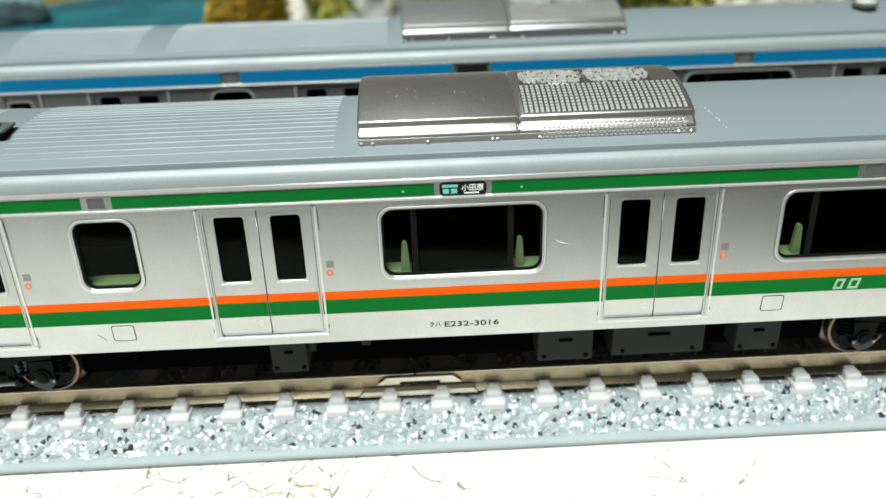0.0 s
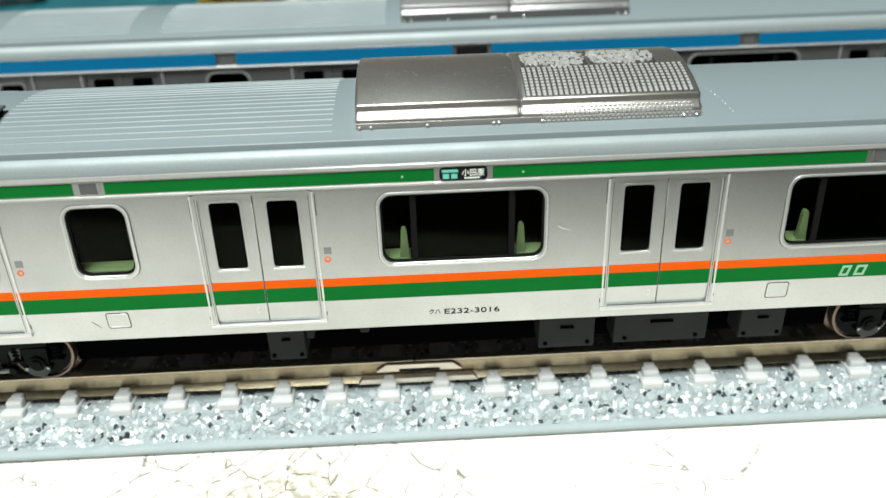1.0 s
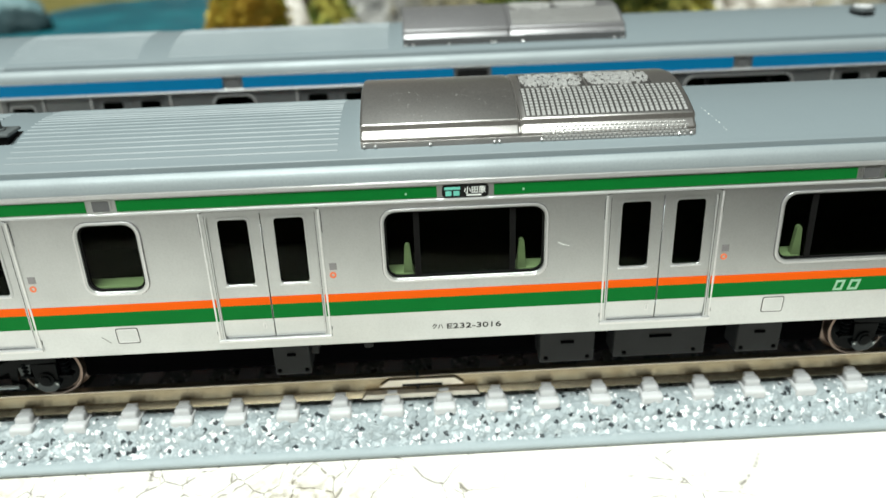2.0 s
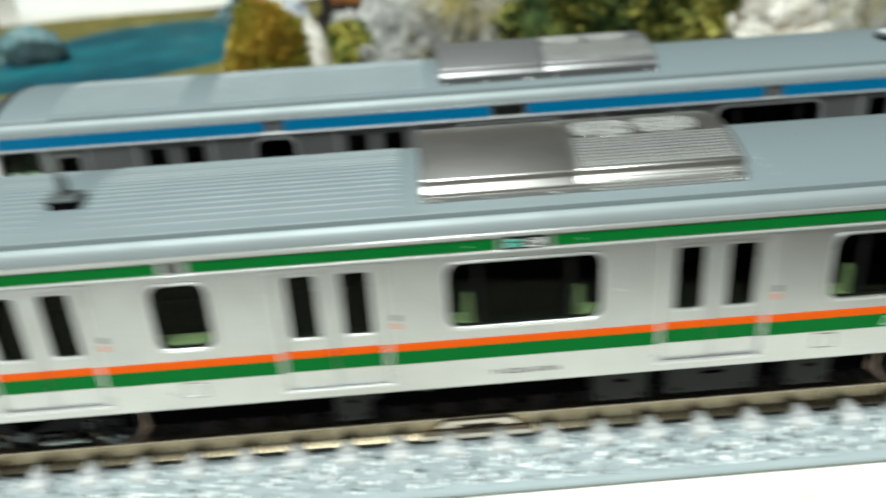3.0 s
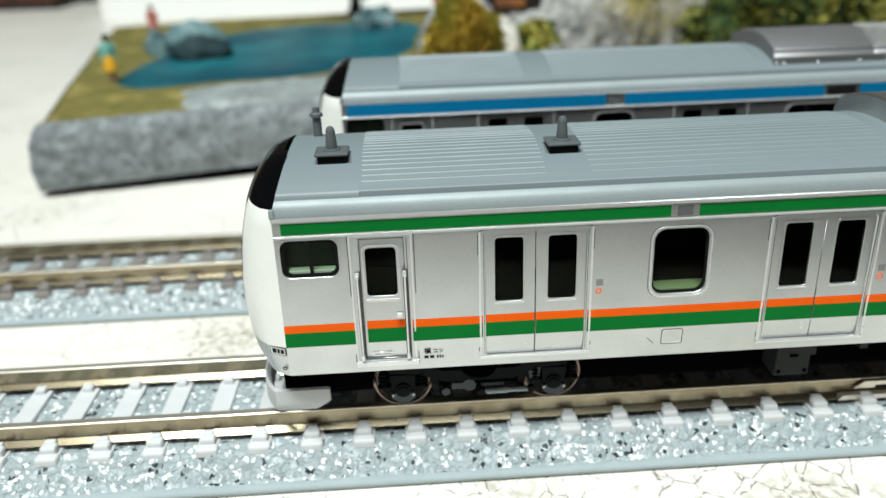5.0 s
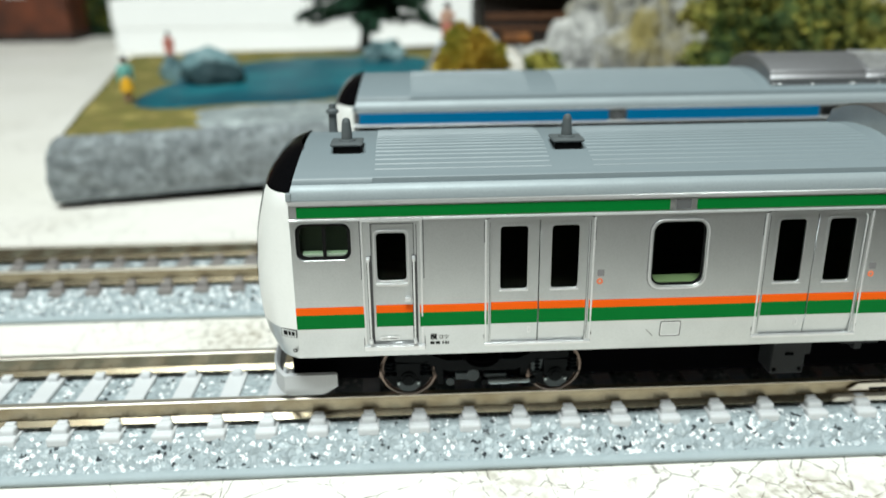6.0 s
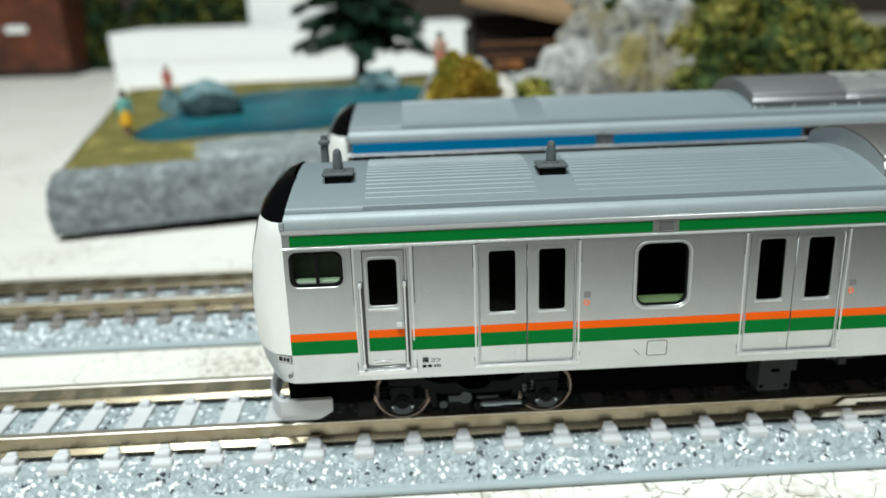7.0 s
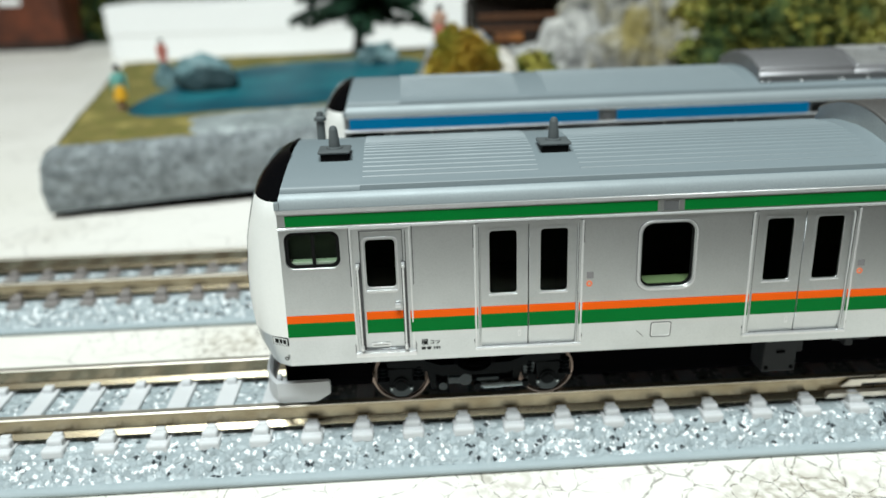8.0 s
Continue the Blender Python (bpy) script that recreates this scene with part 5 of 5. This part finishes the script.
# rocky slope
ROCKS = ((4, 133, 12, 8, 7, 9), (14, 138, 12, 10, 9, 14), (24, 145, 12, 13, 11, 22), (35, 142, 12, 10, 10, 17), (26, 168, 14, 16, 13, 30), (39, 165, 14, 17, 13, 30), (38, 184, 15, 21, 15, 38), (13, 153, 12, 8, 8, 16), (42, 136, 12, 8, 7, 10), (7, 127, 12, 6, 4, 5), (-3, 148, 12, 8, 6, 10))
for i, (x, y, z, sx, sy, sz) in enumerate(ROCKS):
    boulder("rock", x, y, z, sx, sy, sz, 20 + i, ROCK, "grey weathered rock of the diorama slope", 0.42, 4)
for i, (x, y, sx, sz) in enumerate(((6, 146, 8.0, 18), (14, 151, 9.5, 26), (-2.5, 140, 6.0, 12.5))):
    boulder("rock", x, y, 13, sx, 7, sz, 50 + i, ROCK, "smooth grey rock low on the diorama slope", 0.14, 4)
boulder("rock", -11.5, 127, 13, 5.0, 4.2, 14, 41, PALE_ROCK, "pale cream rock beside the ochre bush", 0.1)
for i, (x, y, sx, sz) in enumerate(((103, 138, 15, 13), (120, 144, 18, 20), (92, 134, 7, 8), (134, 142, 16, 18))):
    boulder("rock", x, y, 12, sx, 11, sz, 60 + i, PALE_ROCK if i in (0, 2) else ROCK, "pale grey weathered rock of the diorama slope", 0.5, 4)


def mound(name, cx, cy, cz, sx, sy, sz, seed, count, size, mats, label, category="bush", wild=0.5):
    """A flocked hill or bush: an uneven core with loose leaf clumps over it."""
    t = thing(name, cx, cy, cz, label, category, kind="")
    part("core", lump(bmesh.new(), 0, 0, -0.3 * sz, sx, sy, sz, seed, wild, 4), mats[0], t)
    for k, m in enumerate(mats):
        rng = random.Random(seed * 10 + k)
        def spot(r):
            a, b = r.uniform(0, 6.283), r.uniform(-0.1, 1.0)
            q = math.sqrt(max(0, 1 - b * b))
            d = Vector((q * math.cos(a), q * math.sin(a), b))
            w = 1 + wild * noise.fractal(d * 1.6 + Vector((seed * 7.3, seed, -seed * 3.1)), 0.8, 2.1, 4) + r.uniform(-0.05, 0.1)
            return (d.x * w * sx, d.y * w * sy, d.z * w * sz), d
        part("foliage", tufts(bmesh.new(), rng, spot, count, size), m, t)
    return t


mound("ochre_bush", -20.8, 126, 18.0, 8.8, 6.5, 13.0, 2, 2600, 1.0, (STRAW, STRAW), "ochre and green dry grass bush", wild=0.16)
mound("moss_clump", -2.7, 131, 15, 6.2, 4.5, 10, 5, 700, 1.0, (YELLOW_MOSS,), "yellow green moss clump on the rocks", wild=0.2)
mound("flocked_hill", 58, 144, 12, 25, 17, 30, 7, 6000, 1.3, (MOSS, YELLOW_MOSS), "green and yellow flocked hillside", "hill")
mound("flocked_hill", 80, 148, 12, 24, 17, 28, 9, 5600, 1.3, (MOSS, YELLOW_MOSS), "green and yellow flocked hillside", "hill")
mound("flocked_hill", 46, 172, 14, 26, 16, 44, 12, 4500, 1.6, (MOSS, PINE), "dark green flocked hillside", "hill")
mound("dark_shrub", -238, 474, 0, 20, 16, 52, 15, 900, 4.0, (MOSS, PINE), "dark olive shrub standing on the table")
mound("dark_shrub", -182, 522, 0, 46, 22, 74, 16, 1200, 5.0, (MOSS, PINE), "dark olive shrub standing on the table")


def conifer(x, y, z):
    t = thing("conifer", x, y, z, "dark green model conifer with drooping layered branches", "tree")
    part("trunk", lathe(bmesh.new(), 0, 0, 0, [(3.4, -0.5), (2.2, 2), (1.7, 8), (1.4, 30), (0.6, 62), (0.1, 70)], seg=12), BARK, t, smooth=True)
    rng = random.Random(11)
    for k in range(56):
        h = 12 + 55 * (k / 55) ** 0.95
        reach = (41 - 0.54 * h) * rng.uniform(0.75, 1.1)
        a = k * 2.4 + rng.uniform(-0.3, 0.3)
        bm = bmesh.new()
        dx, dy = math.cos(a), math.sin(a)
        pts = [Vector((dx * reach * s, dy * reach * s, h + 2.5 * s - 7.5 * s * s)) for s in (0, 0.35, 0.7, 1.0)]
        for p, q, r in zip(pts, pts[1:], (0.5, 0.35, 0.2)):
            n = (q - p).cross(Vector((0, 0, 1))).normalized() * r
            up = Vector((0, 0, r))
            vs = [bm.verts.new(c) for c in (p - n, p + up, p + n, q - n * 0.6, q + up * 0.6, q + n * 0.6)]
            for f in ((0, 1, 4, 3), (1, 2, 5, 4), (2, 0, 3, 5)):
                bm.faces.new([vs[i] for i in f])
        def spot(r):
            s = r.uniform(0.12, 1.0)
            w = (1.05 - s) * reach * 0.32 + 1.5
            o = r.uniform(-w, w)
            return (dx * reach * s - dy * o, dy * reach * s + dx * o, h + 2.5 * s - 7.5 * s * s + r.uniform(-1.4, 0.6) - abs(o) * 0.15), Vector((0, 0, 1))
        br = part("branch", bm, BARK, t)
        part("needles", tufts(bmesh.new(), rng, spot, 170, 2.3), PINE, br)
    return t


conifer(-52.5, 258, 14.6)


def figure(name, x, y, z, top, skirt, label, turn=0.0, sit=False, size=1.0):
    """A tiny painted figure as one plain mesh: feet, skirt, body, arms, head."""
    bm = bmesh.new()
    def ring_part(rings, m, cx=0.0, cy=0.0):
        k = len(bm.faces)
        lathe(bm, cx, cy, 0, rings, "z", 10)
        bm.faces.ensure_lookup_table()
        for f in bm.faces[k:]:
            f.material_index = m
    lift = -3.2 if sit else 0
    if not sit:
        ring_part([(0.55, 0), (0.5, 0.5), (0.42, 2.6)], 0, -0.55)
        ring_part([(0.55, 0), (0.5, 0.5), (0.42, 2.6)], 0, 0.55)
    ring_part([(1.7, 2.4 + lift), (1.5, 4.4 + lift), (1.1, 5.9 + lift)], 1)
    ring_part([(1.1, 5.9 + lift), (1.4, 8.2 + lift), (1.1, 8.9 + lift), (0.45, 9.1 + lift)], 2)
    ring_part([(0.35, 4.8 + lift), (0.45, 8.2 + lift), (0.3, 8.6 + lift)], 2, -1.55)
    ring_part([(0.35, 4.8 + lift), (0.45, 8.2 + lift), (0.3, 8.6 + lift)], 2, 1.55)
    ring_part([(0.4, 9.0 + lift), (0.8, 9.5 + lift), (0.85, 10.1 + lift)], 0)
    ring_part([(0.9, 9.9 + lift), (0.85, 10.6 + lift), (0.35, 11.0 + lift)], 3)
    ob = part(name, bm, (SKIN, skirt, top, RUBBER), smooth=True)
    ob.matrix_world = pose(x * MM, y * MM, z * MM, 0, 0, turn) @ Matrix.Scale(size, 4)
    return tagged(ob, label, "figurine", "painted figurines")


figure("figurine", -107.0, 138, 14.4, TEAL, YELLOW, "tiny painted figurine in teal top and yellow skirt", 30)
figure("figurine", -107.0, 178, 21.5, PINK, PINK, "tiny painted figurine in dull red on a rock", 0, True, 0.8)

figure("figurine", -25, 150, 25.5, SKIN, PINK, "tiny painted figurine in pale pink on a rock", 10)


def hut(x, y, z):
    t = thing("hut", x, y, z, "small timber hut with a tan thatched roof", "house")
    # the shade under the eaves is put into the wall's dark brown
    part("wall", boxed(-15, 15, -7, 12, 0, 21, 0.3), SHADE_TIMBER, t)
    for k in range(8):
        part("plank", boxed(-14.8 + 3.7 * k, -11.6 + 3.7 * k, -7.6, -7, 0, 20.5, 0.1), SHADE_TIMBER, t)
    bm = prism(bmesh.new(), [(-13, 21.0), (2, 28), (16, 21.0), (16, 23), (2, 32), (-13, 23.2)], "x", -19, 18)
    for v in bm.verts:
        v.co.z -= 0.22 * v.co.x
    part("roof", bm, THATCH, t, "tan thatched roof, sagging to one side")
    part("bench", boxed(-10.5, -2.5, -23, -19, 6.8, 9.0, 0.3), TIMBER, t, "orange brown bench board")
    part("beam", boxed(-15, 8, -18.6, -17, 12.6, 14.2, 0.2), RUSSET, t, "brown cross beam")
    part("beam", boxed(-15, 4, -20.6, -19, 9.8, 10.8, 0.2), RUSSET, t, "brown cross beam")
    part("deck", boxed(-18, 18, -21, 13, -1.2, 0), SHADE_TIMBER, t)
    for px in (-16, 16):
        for py in (-19.5, 11):
            part("post", boxed(px - 0.7, px + 0.7, py - 0.7, py + 0.7, -6, 17 if py > 0 else -1.2), SHADE_TIMBER, t)


hut(2, 186, 18)


# the diorama with all on it is drawn in towards the tracks and rests on the black shade block
DRAWN_IN = Matrix.Translation((-2.338 * MM, -1.715 * MM, 1.444 * MM)) @ Matrix.Diagonal((0.9364, 0.9195, 0.9439, 1))
for ob in list(scene.objects):
    if not ob.parent and ob.name.split(".")[0] in ("diorama_base", "boulder", "rock", "ochre_bush", "moss_clump", "flocked_hill", "conifer", "figurine", "hut"):
        bpy.context.view_layer.update()
        ob.matrix_world = DRAWN_IN @ ob.matrix_world


# ---- behind the diorama ----
def card_box(x0, x1, y0, y1, h, label):
    t = thing("card_box", (x0 + x1) / 2, (y0 + y1) / 2, 0, label, "box", "white boxes")
    w, d = (x1 - x0) / 2, (y1 - y0) / 2
    part("tray", boxed(-w + 0.6, w - 0.6, -d + 0.6, d - 0.6, 0, h - 0.6, 0.3), CARD, t)
    bm = boxed(-w, w, -d, d, h * 0.45, h, 0.6)
    part("lid", bm, CARD, t)
    return t


card_box(-189.7, -0.2, 360, 418, 27.4, "white cardboard box lying behind the diorama")
card_box(-129, -44.4, 430, 480, 57.5, "taller white cardboard box standing behind")
b = thing("model_building", -280.8, 449, 0, "dark red-brown wooden model building", "house")
part("wall", boxed(-54, 41.4, -21.4, 54, 0, 65, 0.6), BRICKRED, b)
for k in range(18):
    part("board", boxed(-54 + 5.3 * k, -49.3 + 5.3 * k, -22.4, -21.4, 0, 65, 0.2), BRICKRED, b)
part("plinth", boxed(-56, 43.3, -23.4, 56, 0, 4.6, 0.4), SHADE_TIMBER, b)
part("sign_plate", boxed(7.2, 19.8, -23.6, -22.4, 26.5, 30.5, 0.3), CARD, b, "small pale plate")

# ---- tracks ----
bed_mesh = ballast_bed()
near = track_section(CY, SLEEPER, "grey plastic model railway track on printed ballast, concrete-look sleepers", bed_mesh)
copy_thing(near, pose(11.9 * MM, CY * MM, 0))
rear = track_section(CY + GAP, DARK_SLEEPER, "grey plastic model railway track on printed ballast, dark sleepers", bed_mesh)
copy_thing(rear, pose(11.9 * MM, (CY + GAP) * MM, 0))
